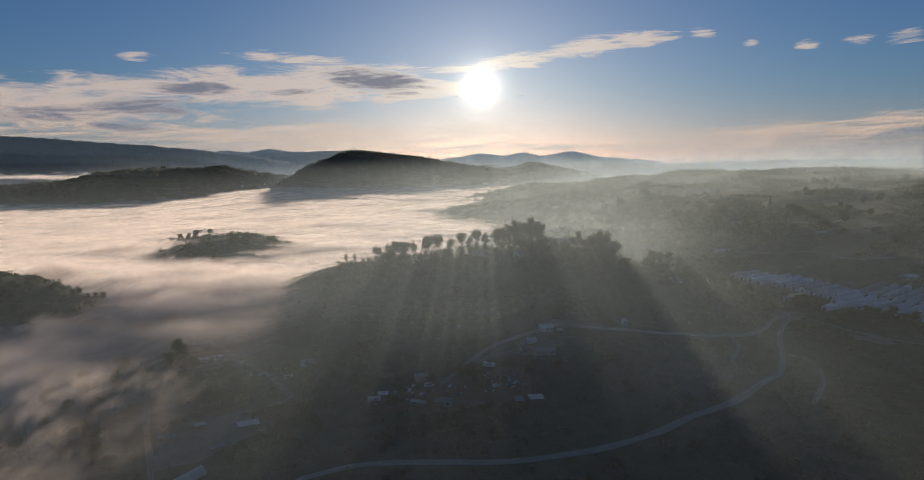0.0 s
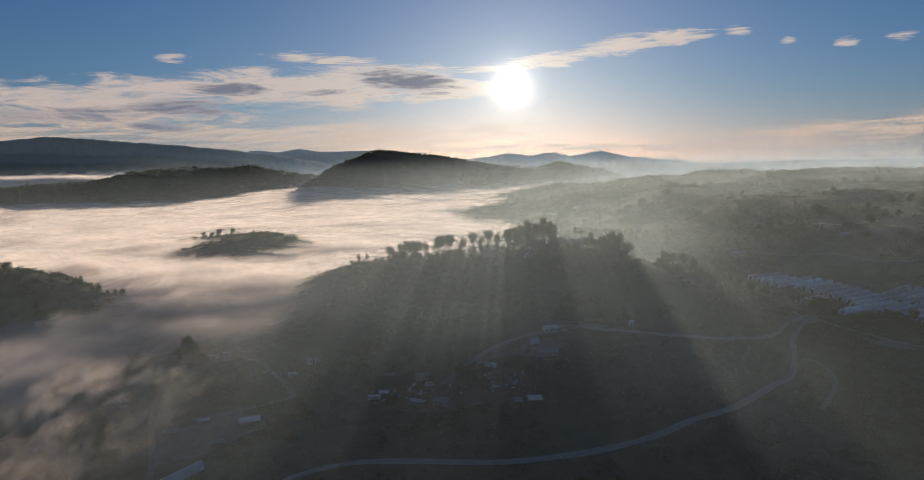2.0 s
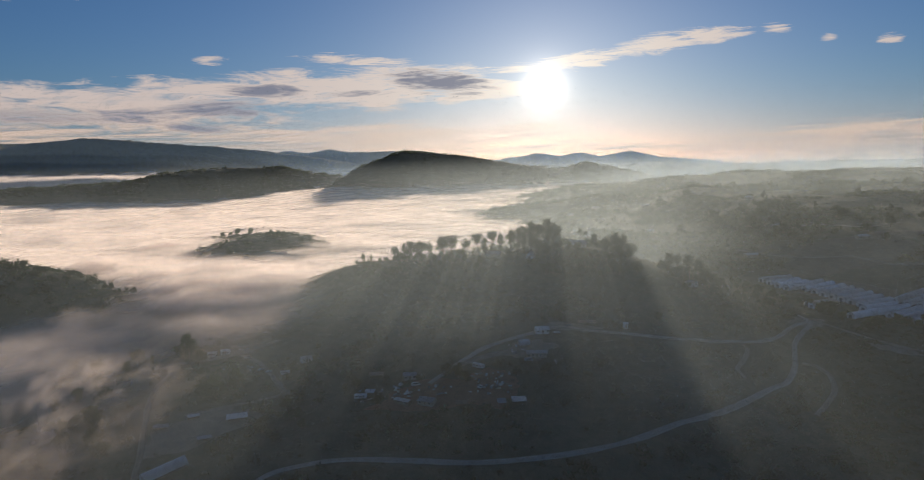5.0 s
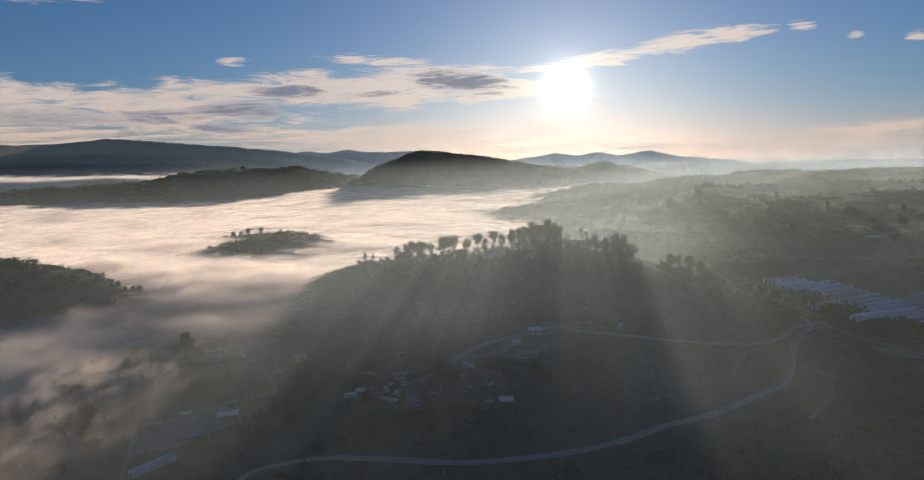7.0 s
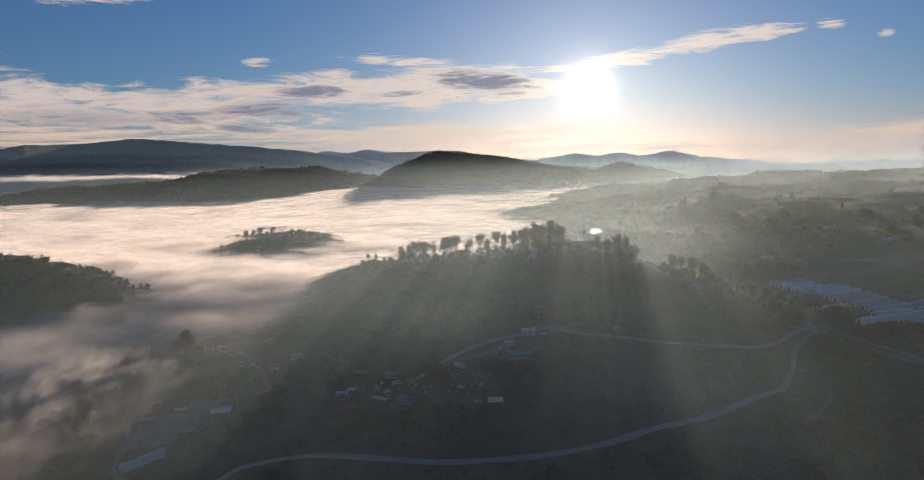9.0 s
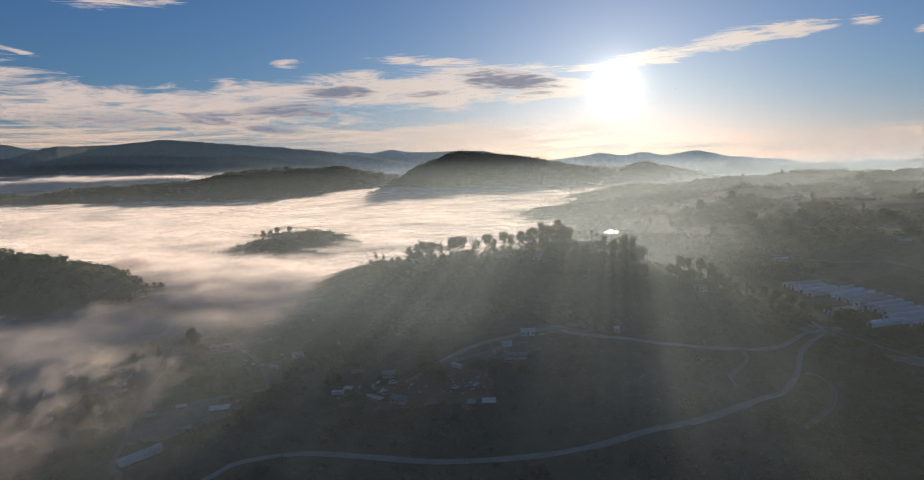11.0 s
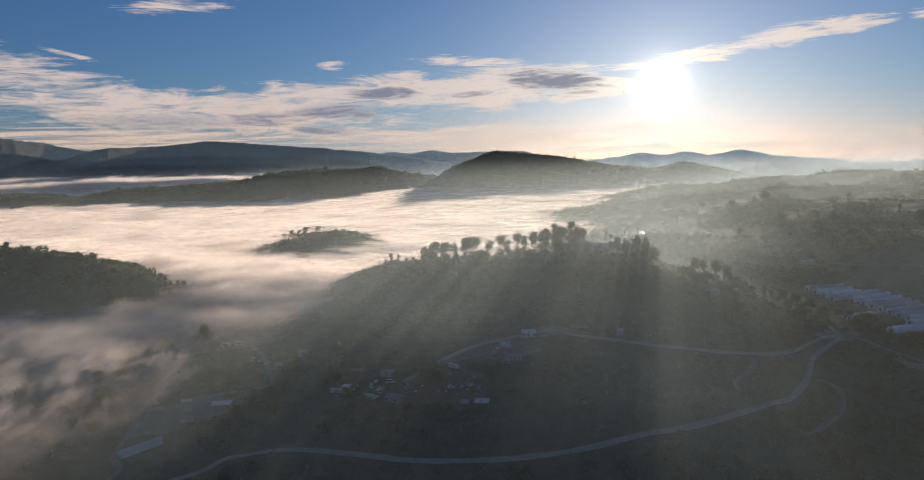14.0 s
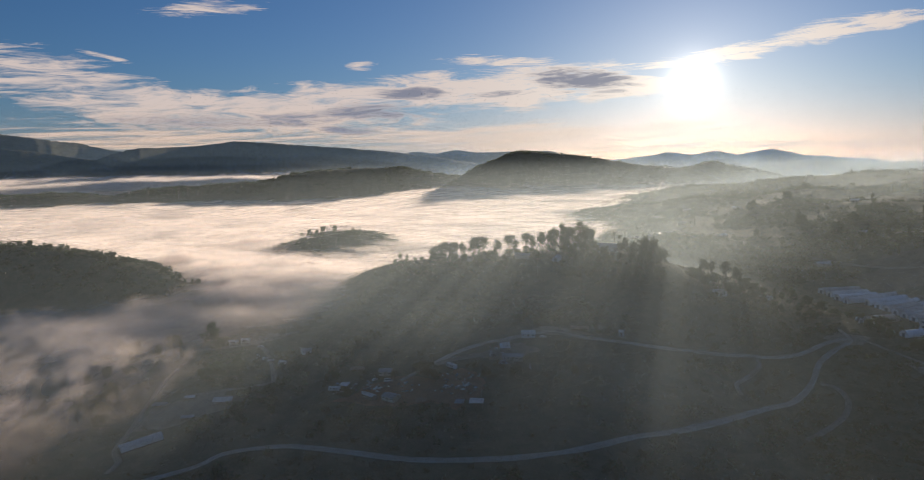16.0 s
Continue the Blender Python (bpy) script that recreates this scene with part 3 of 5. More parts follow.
def tree_meshes(kind, seed):
    """Trunk with limbs, and a crown of many small sprays, about one metre per unit of height given below."""
    rng = random.Random(seed)
    trunk, crown = bmesh.new(), bmesh.new()
    if kind == "gum":
        h, tips = 15.0, []
        lean = Vector((rng.uniform(-0.8, 0.8), rng.uniform(-0.8, 0.8), 0))
        fork = Vector((0, 0, h * rng.uniform(0.22, 0.35))) + lean * 0.3
        tube(trunk, (0, 0, -0.6), fork, 0.42, 0.3, 7)
        for k in range(rng.randint(4, 6)):
            way = rng.uniform(0, 6.28)
            out = rng.uniform(1.0, 3.2)
            top = fork + Vector((math.cos(way) * out, math.sin(way) * out, h * rng.uniform(0.25, 0.62))) + lean
            mid = fork.lerp(top, 0.5) + Vector((math.cos(way), math.sin(way), 0)) * 0.5
            tube(trunk, fork, mid, 0.22, 0.14)
            tube(trunk, mid, top, 0.14, 0.05)
            tips += [top, mid.lerp(top, 0.55)]
            for _ in range(3):
                side = mid.lerp(top, rng.uniform(0.1, 0.9)) + Vector((rng.uniform(-1.8, 1.8), rng.uniform(-1.8, 1.8), rng.uniform(-0.6, 1.4)))
                tube(trunk, mid.lerp(top, 0.4), side, 0.07, 0.03, 4)
                tips.append(side)
        for p in tips:
            clump(crown, p, rng.uniform(1.3, 2.4), 62, 0.42, rng, 0.85)
        turn = rng.uniform(0, 6.28)
        for k in range(34):
            f = rng.uniform(0.03, 0.96)
            way = rng.uniform(0, 6.28)
            out = (0.5 + 3.5 * math.sin(math.pi * min(1, f * 0.82 + 0.12)) ** 0.9) * (1 + 0.45 * math.sin(2 * way + turn + 6 * f)) * rng.uniform(0.2, 1.0)
            clump(crown, lean * f + Vector((math.cos(way) * out, math.sin(way) * out, h * f)), rng.uniform(1.1, 2.2), 56, 0.42, rng, 0.85)
        return mesh_of("trunk", trunk, M_BARK), mesh_of("crown", crown, M_LEAF_GUM)
    if kind == "oak":
        h = 7.0
        tube(trunk, (0, 0, -0.5), (0.2, 0, 2.2), 0.35, 0.26, 7)
        for k in range(7):
            way, out = k * 0.9 + rng.uniform(-0.3, 0.3), rng.uniform(1.4, 2.9)
            top = Vector((math.cos(way) * out, math.sin(way) * out, rng.uniform(2.6, 5.4)))
            tube(trunk, (0.2, 0, 2.0), top, 0.17, 0.05)
            clump(crown, top, rng.uniform(1.3, 1.9), 75, 0.5, rng)
            clump(crown, top * 0.75 + Vector((0, 0, 0.5)), 1.5, 50, 0.5, rng)
        clump(crown, Vector((0, 0, 5.2)), 2.0, 110, 0.5, rng)
        clump(crown, Vector((0, 0, 2.2)), 2.4, 110, 0.5, rng, 0.5)
        return mesh_of("trunk", trunk, M_BARK), mesh_of("crown", crown, M_LEAF_OAK)
    if kind == "cypress":
        tube(trunk, (0, 0, -0.4), (0, 0, 8.0), 0.24, 0.05, 6)
        for k in range(15):
            z = 0.9 + k * 0.52
            wide = 1.15 * math.sin(math.pi * min(1.0, (k + 2.2) / 17.5)) ** 0.7
            clump(crown, Vector((rng.uniform(-0.2, 0.2), rng.uniform(-0.2, 0.2), z)), wide, 42, 0.42, rng, 0.9)
        return mesh_of("trunk", trunk, M_BARK), mesh_of("crown", crown, M_LEAF_OAK)
    # a fan palm: bare trunk, round head of fronds
    bend = Vector((0, 0, -0.4))
    for k in range(6):
        top = Vector((0.05 * k * k * 0.2, 0, 1.9 * (k + 1)))
        tube(trunk, bend, top, 0.24 - k * 0.015, 0.225 - k * 0.015, 6)
        bend = top
    for k in range(34):
        way, rise = rng.uniform(0, 6.28), rng.uniform(-0.9, 1.1)
        out = Vector((math.cos(way) * math.cos(rise), math.sin(way) * math.cos(rise), math.sin(rise)))
        side = out.cross(Vector((0, 0, 1))).normalized()
        pts = [bend + out * (0.35 * s) + Vector((0, 0, -0.035 * s * s)) for s in range(6)]
        for s in range(5):
            w0, w1 = 0.34 * math.sin(math.pi * (s + 0.4) / 5.6), 0.34 * math.sin(math.pi * (s + 1.4) / 6.5)
            crown.faces.new([crown.verts.new(c) for c in (pts[s] - side * w0, pts[s] + side * w0, pts[s + 1] + side * w1, pts[s + 1] - side * w1)])
    return mesh_of("trunk", trunk, M_BARK), mesh_of("crown", crown, M_LEAF_GUM)


KINDS = {"gum": ("gum_tree", 15.5, 5), "oak": ("oak_tree", 7.2, 4), "cypress": ("cypress_tree", 8.8, 2), "palm": ("palm_tree", 12.6, 2)}
STOCK = {}
for kind, (name, high, count) in KINDS.items():
    STOCK[kind] = [tree_meshes(kind, 31 * n + len(kind)) for n in range(count)]
LABELS = {
    "gum": "tall ragged gum tree with dark feathery foliage on the hill",
    "oak": "low round dark green tree on the scrubby slope",
    "cypress": "narrow upright dark cypress tree",
    "palm": "slender fan palm with a small round head",
}
tree_rng = random.Random(5)


def plant(kind, x, y, tall, label="", group=""):
    """A tree of that height, on the ground."""
    name, high, _ = KINDS[kind]
    trunk_me, crown_me = tree_rng.choice(STOCK[kind])
    tree = new(name)
    tree.location = (x, y, height_at(x, y))
    s = tall / high
    wide = s * tree_rng.uniform(0.75, 1.15) * (0.9 if kind == "gum" else 1.0)
    tree.scale, tree.rotation_euler = (wide, wide, s), (0, 0, tree_rng.uniform(0, 6.28))
    tagged(tree, label or LABELS[kind], "tree", group or f"{kind} trees")
    for part_name, me in (("trunk", trunk_me), ("crown", crown_me)):
        ob = new(part_name, me)
        ob.parent = tree
    return tree


# the row along the crest of the near hill, from its left shoulder to the right: kind, x, y, height
CREST = [
    ("gum", -75, 447, 8), ("gum", -69, 445, 7), ("gum", -58, 474, 11), ("gum", -53, 452, 9), ("oak", -49, 446, 7), ("gum", -43, 448, 14), ("gum", -38, 455, 12), ("gum", -35, 446, 13),
    ("gum", -30, 450, 12), ("gum", -20, 446, 16), ("gum", -15, 442, 17), ("oak", -9, 440, 8), ("gum", -6, 446, 13), ("gum", 2, 452, 15), ("gum", 7, 446, 12), ("gum", 11, 458, 15),
    ("gum", 17, 450, 13), ("gum", 24, 444, 16), ("gum", 29, 452, 15), ("gum", 33, 446, 16), ("gum", 38, 450, 18), ("gum", 43, 446, 17), ("gum", 48, 452, 19), ("gum", 53, 447, 16),
    ("gum", 56, 455, 14), ("oak", 60, 432, 8), ("palm", 70, 456, 13), ("palm", 73, 453, 11), ("gum", 78, 440, 10), ("oak", 84, 436, 9), ("gum", 89, 432, 14), ("gum", 94, 430, 15), ("oak", 99, 431, 10),
    ("oak", 46, 428, 9), ("gum", 54, 426, 11), ("oak", 66, 424, 9), ("gum", 82, 424, 12), ("oak", 90, 420, 9), ("gum", 123, 434, 12), ("gum", 128, 430, 13), ("gum", 136, 437, 15), ("gum", 141, 434, 15), ("oak", 146, 436, 10),
    ("palm", 127, 410, 10), ("palm", 130, 409, 11), ("palm", 132.5, 411, 9.5), ("oak", 151, 434, 9), ("oak", 156, 436, 7), ("cypress", 163, 438, 8), ("oak", 168, 444, 5),
]
for kind, x, y, tall in CREST:
    plant(kind, x, y, tall, group="trees along the crest")
infill = random.Random(8)
for k in range(60):
    x = -80 + k * 3.05 + infill.uniform(-2, 2)
    back = 447 - 10 * smooth(np.array(x), 70, 130) + infill.uniform(-15, 8)
    edge = 0.6 if x < -50 or x > 100 else 1
    if infill.random() < 0.16 and edge == 1:
        plant("gum", x, back, infill.uniform(8, 12.5), "dark leafy gum tree among the crest trees", "trees along the crest")
    else:
        plant("oak", x, back, infill.uniform(3.2, 7.0) * edge, "dark bushy tree under the crest trees", "bushes along the crest")
# woods that spill down the front of the hill, and along its shoulder
for cx, cy, rx, ry, count, low_h, high_h in [(74, 412, 32, 15, 34, 4, 8.1), (138, 416, 22, 12, 20, 4, 7.5), (168, 424, 16, 14, 12, 3, 6), (-5, 422, 60, 12, 26, 3, 6), (-62, 430, 24, 16, 12, 3, 5)]:
    for k in range(count):
        way, out = infill.uniform(0, 6.28), infill.random() ** 0.5
        x, y = cx + rx * out * math.cos(way), cy + ry * out * math.sin(way)
        kind = "gum" if infill.random() < 0.25 and high_h > 8 else "oak"
        plant(kind, x, y, infill.uniform(low_h, high_h) * (1.25 if kind == "gum" else 1), "dark tree in the wood on the hill's front", "woods on the near hill")

# ---- roads, tracks and yards ----
def flowing(points, step=3.0):
    """A smooth line through the given bends, as an array of points a few metres apart."""
    p = [Vector(q) for q in points]
    p = [p[0] * 2 - p[1]] + p + [p[-1] * 2 - p[-2]]
    out = []
    for a, b, c, d in zip(p, p[1:], p[2:], p[3:]):
        n = max(2, int((c - b).length / step))
        for k in range(n):
            t = k / n
            out.append(0.5 * (2 * b + (c - a) * t + (2 * a - 5 * b + 4 * c - d) * t * t + (3 * b - 3 * c + d - a) * t * t * t))
    out.append(p[-2])
    return np.array([(v.x, v.y) for v in out])


def ribbon(name, points, wide, mat, label, lift=0.16):
    line = flowing(points)
    way = np.gradient(line, axis=0)
    way /= np.linalg.norm(way, axis=1)[:, None]
    side = np.stack([way[:, 1], -way[:, 0]], -1)
    uneven = wide * (1 + 0.16 * fbm(np.arange(len(line)) / 5.0, np.zeros(len(line)) + wide, 3, 3))
    cols = []
    for s, dz in ((-0.62, -0.5), (-0.5, lift), (-0.17, lift + 0.05), (0.17, lift + 0.05), (0.5, lift), (0.62, -0.5)):
        xy = line + side * (uneven * s)[:, None]
        cols.append(np.column_stack([xy, height(xy[:, 0], xy[:, 1]) + dz]))
    co = np.stack(cols, 1)
    n, m = co.shape[:2]
    i, j = np.meshgrid(np.arange(n - 1), np.arange(m - 1), indexing="ij")
    k = (i * m + j).ravel()
    ob = sheet_object(name, co.reshape(-1, 3), np.stack([k, k + 1, k + m + 1, k + m], -1), mat)
    return tagged(ob, label, "road", kind="structure"), line


ROADS = {
    "road": (2.8, M_ROAD, "pale dirt road that winds round the hill", [(-84, 188), (-63, 206), (-57.8, 216.2), (-48.8, 221.4), (-34.1, 225.6), (-10.4, 225.4), (12.2, 225), (32.7, 228.9), (52.6, 235.4), (72.4, 245.7), (91, 259.7), (106.3, 269.9), (123, 286.2), (142, 308.8), (153.4, 320.3), (162.4, 335.2), (167.3, 346.6), (172.2, 360.2), (181.3, 374.6), (191.7, 389.2), (190, 404)]),
    "hill_road": (2.4, M_ROAD, "pale dirt road along the foot of the hill", [(191, 391), (180.7, 383.6), (164.4, 364.7), (147.9, 354.2), (139, 351), (121.1, 341.8), (99.2, 331.5), (80.5, 326), (63, 323), (50.4, 324.2), (41.6, 319), (31.3, 312.5), (15.1, 303), (6.2, 294.5), (-1, 286), (-9, 276)]),
    "side_track": (1.9, M_TRACK, "narrow dirt side track", [(141, 352), (144, 347), (138.5, 334.6), (131.3, 321.7), (132.7, 313.5)]),
    "loop_track": (2.4, M_TRACK, "faint dirt track that loops through scrub", [(168.7, 341.6), (174.5, 339.9), (177.5, 330.8), (173.6, 317.1), (164.7, 303.6), (154, 289.5)]),
    "valley_track": (2.4, M_TRACK, "dirt track beside the valley sheds", [(-93, 198), (-95, 206.2), (-104, 214.4), (-112, 232.4), (-124.6, 258.1), (-136, 285.1), (-140, 308.6)]),
    "farm_track": (2.2, M_TRACK, "dirt track between the valley sheds and cars", [(-110, 263), (-92.2, 268.7), (-79.6, 272.7), (-72.5, 277), (-80.1, 289.4), (-92, 305.2), (-104, 318), (-120.8, 329.3)]),
    "slope_track": (4.2, M_TRACK, "worn dirt track up the hillside", [(-148, 319), (-130, 320), (-118.9, 321.5), (-106.2, 328.9), (-96.7, 342)]),
    "yard_track": (3.4, M_TRACK, "dirt track into the yard", [(31.3, 311), (26.7, 300.2), (11.9, 293.9), (3, 289)]),
    "field_track": (2.2, M_TRACK, "dirt track between fields", [(193, 398), (203, 388), (216, 372), (236, 356), (262, 348)]),
    "terrace_track": (3.4, M_TRACK, "pale track across the far fields", [(206, 560), (226, 548), (250, 538), (275, 530), (298, 505), (330, 500)]),
    "upper_track": (3.4, M_TRACK, "pale track on the far slope", [(235, 640), (262, 620), (290, 622), (320, 600), (352, 605)]),
}
ROAD_LINES = []
for name, (wide, mat, label, points) in ROADS.items():
    ROAD_LINES.append(ribbon(name, points, wide, mat, label)[1])


def yard(name, cx, cy, rx, ry, turn, mat, label, seed, lift=0.1):
    """A patch of bare earth with a ragged rim, draped on the slope."""
    angles, rings = np.linspace(0, 2 * math.pi, 49), np.linspace(0.02, 1, 10)
    a, q = np.meshgrid(angles, rings, indexing="ij")
    rim = 1 + 0.28 * fbm(np.cos(a) * 2 + seed, np.sin(a) * 2, 4, seed)
    u, v = np.cos(a) * rx * q * rim, np.sin(a) * ry * q * rim
    c, s = math.cos(radians(turn)), math.sin(radians(turn))
    x, y = cx + u * c - v * s, cy + u * s + v * c
    z = height(x, y) + np.where(q > 0.97, -0.4, lift)
    n, m = x.shape
    i, j = np.meshgrid(np.arange(n - 1), np.arange(m - 1), indexing="ij")
    k = (i * m + j).ravel()
    return tagged(sheet_object(name, np.stack([x, y, z], -1).reshape(-1, 3), np.stack([k, k + 1, k + m + 1, k + m], -1), mat), label, "ground", kind="structure")


YARDS = [(-8, 268, 26, 11, 8, M_YARD, "bare reddish earth round the sheds"), (16, 273, 13, 13, 20, M_YARD, "bare reddish earth with junk on it"), (33, 301, 13, 8, 20, M_TRACK, "bare earth yard before the long house"), (54, 325, 15, 5, 8, M_TRACK, "levelled dirt beside the hill road"), (192, 391, 12, 8, 30, M_TRACK, "wide dirt junction of the roads"),
         (-112, 331, 12, 8, 20, M_TRACK, "levelled dirt turning place on the hillside"), (222, 358, 12, 6, -20, M_TRACK, "patch of pale bare earth"), (238, 460, 46, 30, -35, M_FIELD, "bare farm ground round the greenhouses"), (268, 420, 44, 22, -30, M_FIELD, "bare farm ground under the greenhouses"), (285, 540, 60, 34, 20, M_FIELD, "brown ploughed field on the slope"), (-97, 250, 22, 16, 40, M_TRACK, "worn farmyard in the misty valley")]
for n, row in enumerate(YARDS):
    yard("bare_ground", *row, n * 7 + 2, 0.06 + 0.004 * n)


def make_glint_pool():
    """A still pool added for the sun's glint, dished a little at its rim so that it meets the bank."""
    m, t = material("still_water")
    b = t.nodes.new("ShaderNodeBsdfPrincipled")
    b.inputs["Base Color"].default_value = (0.02, 0.03, 0.03, 1)
    b.inputs["Roughness"].default_value, b.inputs["IOR"].default_value = 0.09, 1.33
    ripple = t.nodes.new("ShaderNodeBump")
    ripple.inputs["Strength"].default_value, ripple.inputs["Distance"].default_value = 0.05, 0.1
    co = t.nodes.new("ShaderNodeNewGeometry").outputs["Position"]
    t.links.new(noise_of(t, co, 0.6, 4, 0.6).socket, ripple.inputs["Height"])
    t.links.new(ripple.outputs[0], b.inputs["Normal"])
    finish(t, b.outputs[0])
    a, q = np.meshgrid(np.linspace(0, 2 * math.pi, 61), np.linspace(0.02, 1.22, 8), indexing="ij")
    wave = 1 + 0.12 * fbm(np.cos(a) * 1.5, np.sin(a) * 1.5, 3, 77)
    x, y = GLINT_POOL[0] + GLINT_POOL[2] * q * wave * np.cos(a), GLINT_POOL[1] + GLINT_POOL[3] * q * wave * np.sin(a)
    z = np.full_like(x, GLINT_POOL[4] + 0.9) - 0.6 * (q > 1.2)
    k = (np.arange(60)[:, None] * 8 + np.arange(7)[None, :]).ravel()
    co = np.stack([x, y, z], -1).reshape(-1, 3)
    tagged(sheet_object("water", co, np.stack([k, k + 8, k + 9, k + 1], -1), m), "still pool added to mirror the low sun as a glint", "water", kind="structure")


make_glint_pool()

# ---- scrub and far woods ----
def sprays(x, y, z, size, leaves, leaf_size, rng, squash=0.7):
    """Clumps of small leaf sprays at many places, as vertices and faces."""
    n = len(x)
    d = rng.normal(size=(n, leaves, 3))
    d /= np.linalg.norm(d, axis=2)[..., None]
    d *= (rng.random((n, leaves, 1)) ** 0.45) * size[:, None, None]
    d[..., 2] = np.abs(d[..., 2]) * squash * 1.5
    c = np.stack([x, y, z], -1)[:, None, :] + d
    u = rng.normal(size=(n, leaves, 3))
    u /= np.linalg.norm(u, axis=2)[..., None]
    w = np.cross(u, rng.normal(size=(n, leaves, 3)))
    w /= np.linalg.norm(w, axis=2)[..., None]
    s = (leaf_size[:, None] * rng.uniform(0.6, 1.4, (n, leaves)))[..., None]
    quad = np.stack([c + u * s, c + w * s * 0.6, c - u * s, c - w * s * 0.6], 2).reshape(-1, 3)
    return quad, np.arange(len(quad)).reshape(-1, 4)


ROAD_PTS = np.concatenate(ROAD_LINES)
GREENHOUSE_ROWS = [(197, 484, 3.3, -6.4, 4), (214.5, 472.5, 4.0, -6.4, 2), (222.6, 459.0, 2.6, -6.7, 6), (262.0, 438.0, 4.7, -5.4, 8), (233.0, 416.5, 5.2, -4.6, 8), (219.4, 402.5, 5.0, -5.0, 1)]


def open_ground(x, y):
    """True where scrub may grow: off the roads, the yards and the greenhouses."""
    free = np.ones(len(x), bool)
    for k in range(0, len(x), 4000):
        b = slice(k, k + 4000)
        free[b] = ((x[b, None] - ROAD_PTS[None, :, 0]) ** 2 + (y[b, None] - ROAD_PTS[None, :, 1]) ** 2).min(1) > 3.6 ** 2
    for cx, cy, rx, ry, turn, *_ in YARDS:
        c, s = math.cos(radians(turn)), math.sin(radians(turn))
        u, v = (x - cx) * c + (y - cy) * s, -(x - cx) * s + (y - cy) * c
        free &= (u / rx) ** 2 + (v / ry) ** 2 > 0.9
    return free


def scatter(name, count, low, high, span, size, leaves, leaf_size, seed, label, mat, keep=lambda x, y: np.ones(len(x), bool), patch=60.0, cut=-0.15):
    rng = np.random.default_rng(seed)
    r = np.sqrt(rng.uniform(low ** 2, high ** 2, count * 2))
    a = np.radians(rng.uniform(*span, count * 2))
    x, y = EYE_X + r * np.sin(a), r * np.cos(a)
    ok = (fbm(x / patch, y / patch, 4, seed) + rng.normal(0, 0.25, len(x)) > cut) & keep(x, y)
    x, y = x[ok][:count], y[ok][:count]
    s = size * rng.lognormal(0, 0.35, len(x))
    co, faces = sprays(x, y, height(x, y) - 0.1, s, leaves, leaf_size * s ** 0.5, rng)
    return tagged(sheet_object(name, co, faces, mat, smooth_shaded=False), label, "scrub", kind="stuff")


def not_foggy(x, y):
    return height(x, y) > fog_level(x, y) - 8


scatter("scrub", 5200, 195, 480, (-42, 38), 1.1, 22, 0.30, 3, "low dark chaparral scrub on the hillside", M_LEAF_SCRUB, open_ground, 35.0, -0.35)
scatter("scrub", 1500, 195, 430, (-30, 36), 2.1, 34, 0.36, 4, "rounded dark bushes on the hillside", M_LEAF_OAK, open_ground, 50.0, 0.1)
scatter("far_woods", 9000, 480, 1050, (-12, 40), 2.4, 20, 0.5, 5, "bushes and small trees over the misty hills", M_LEAF_OAK, lambda x, y: open_ground(x, y) & not_foggy(x, y), 60.0, 0.08)
scatter("far_woods", 10000, 1000, 1800, (-6, 42), 3.6, 14, 0.8, 6, "distant trees along the plateau", M_LEAF_OAK, not_foggy, 90.0, 0.0)
scatter("far_woods", 7000, 1700, 2250, (-58, 14), 3.6, 8, 1.2, 7, "woods on the distant fog-bound hills", M_LEAF_OAK, lambda x, y: height(x, y) > 62, 160.0, -0.2)
scatter("far_woods", 2600, 380, 820, (-62, -10), 2.6, 22, 0.55, 8, "scrub on the dark ridge above the fog", M_LEAF_OAK, lambda x, y: not_foggy(x, y) & (x < -150), 60.0, -0.4)

# ---- more trees: the fog's edge, the yards, the island in the fog and the far hills ----
FOG_EDGE = [("gum", -136, 321, 15), ("gum", -131, 317, 13), ("oak", -141, 325, 9), ("oak", -127, 315, 8), ("gum", -170, 299, 15), ("gum", -165, 291, 12), ("oak", -158, 283, 10), ("gum", -163, 274, 13), ("oak", -150, 262, 9),
            ("gum", -172, 270, 11), ("gum", -181, 286, 13), ("gum", -187, 300, 13), ("oak", -142, 254, 8), ("gum", -178, 311, 13), ("oak", -165, 325, 10), ("oak", -135, 240, 9), ("oak", -127, 231, 7), ("oak", -146, 238, 9), ("gum", -153, 246, 11), ("cypress", -150, 312, 10), ("gum", -196, 318, 14), ("gum", -160, 306, 11)]
for kind, x, y, tall in FOG_EDGE:
    plant(kind, x, y, tall, "dark tree standing half in drifting fog", "trees at the fog's edge")
for kind, x, y, tall in [("oak", -102, 276, 9), ("oak", -95, 281, 9), ("oak", -106, 284, 8), ("oak", -98, 289, 8), ("oak", -110, 278, 7), ("oak", -66, 262, 6), ("oak", -60, 255, 5), ("oak", -70, 245, 7), ("oak", -55, 247, 5), ("oak", -63, 238, 6), ("oak", 3, 279, 7), ("oak", -2, 281, 6), ("oak", 7, 276, 5), ("oak", 64, 291, 5), ("oak", -40, 276, 5),
                         ("oak", -28, 262, 5), ("oak", 40, 284, 5), ("oak", 28, 281, 5), ("oak", 100, 350, 5), ("oak", -4, 250, 5), ("oak", 48, 332, 5)]:
    plant(kind, x, y, tall, "round dark tree beside the sheds", "trees round the yards")
hedge = random.Random(11)
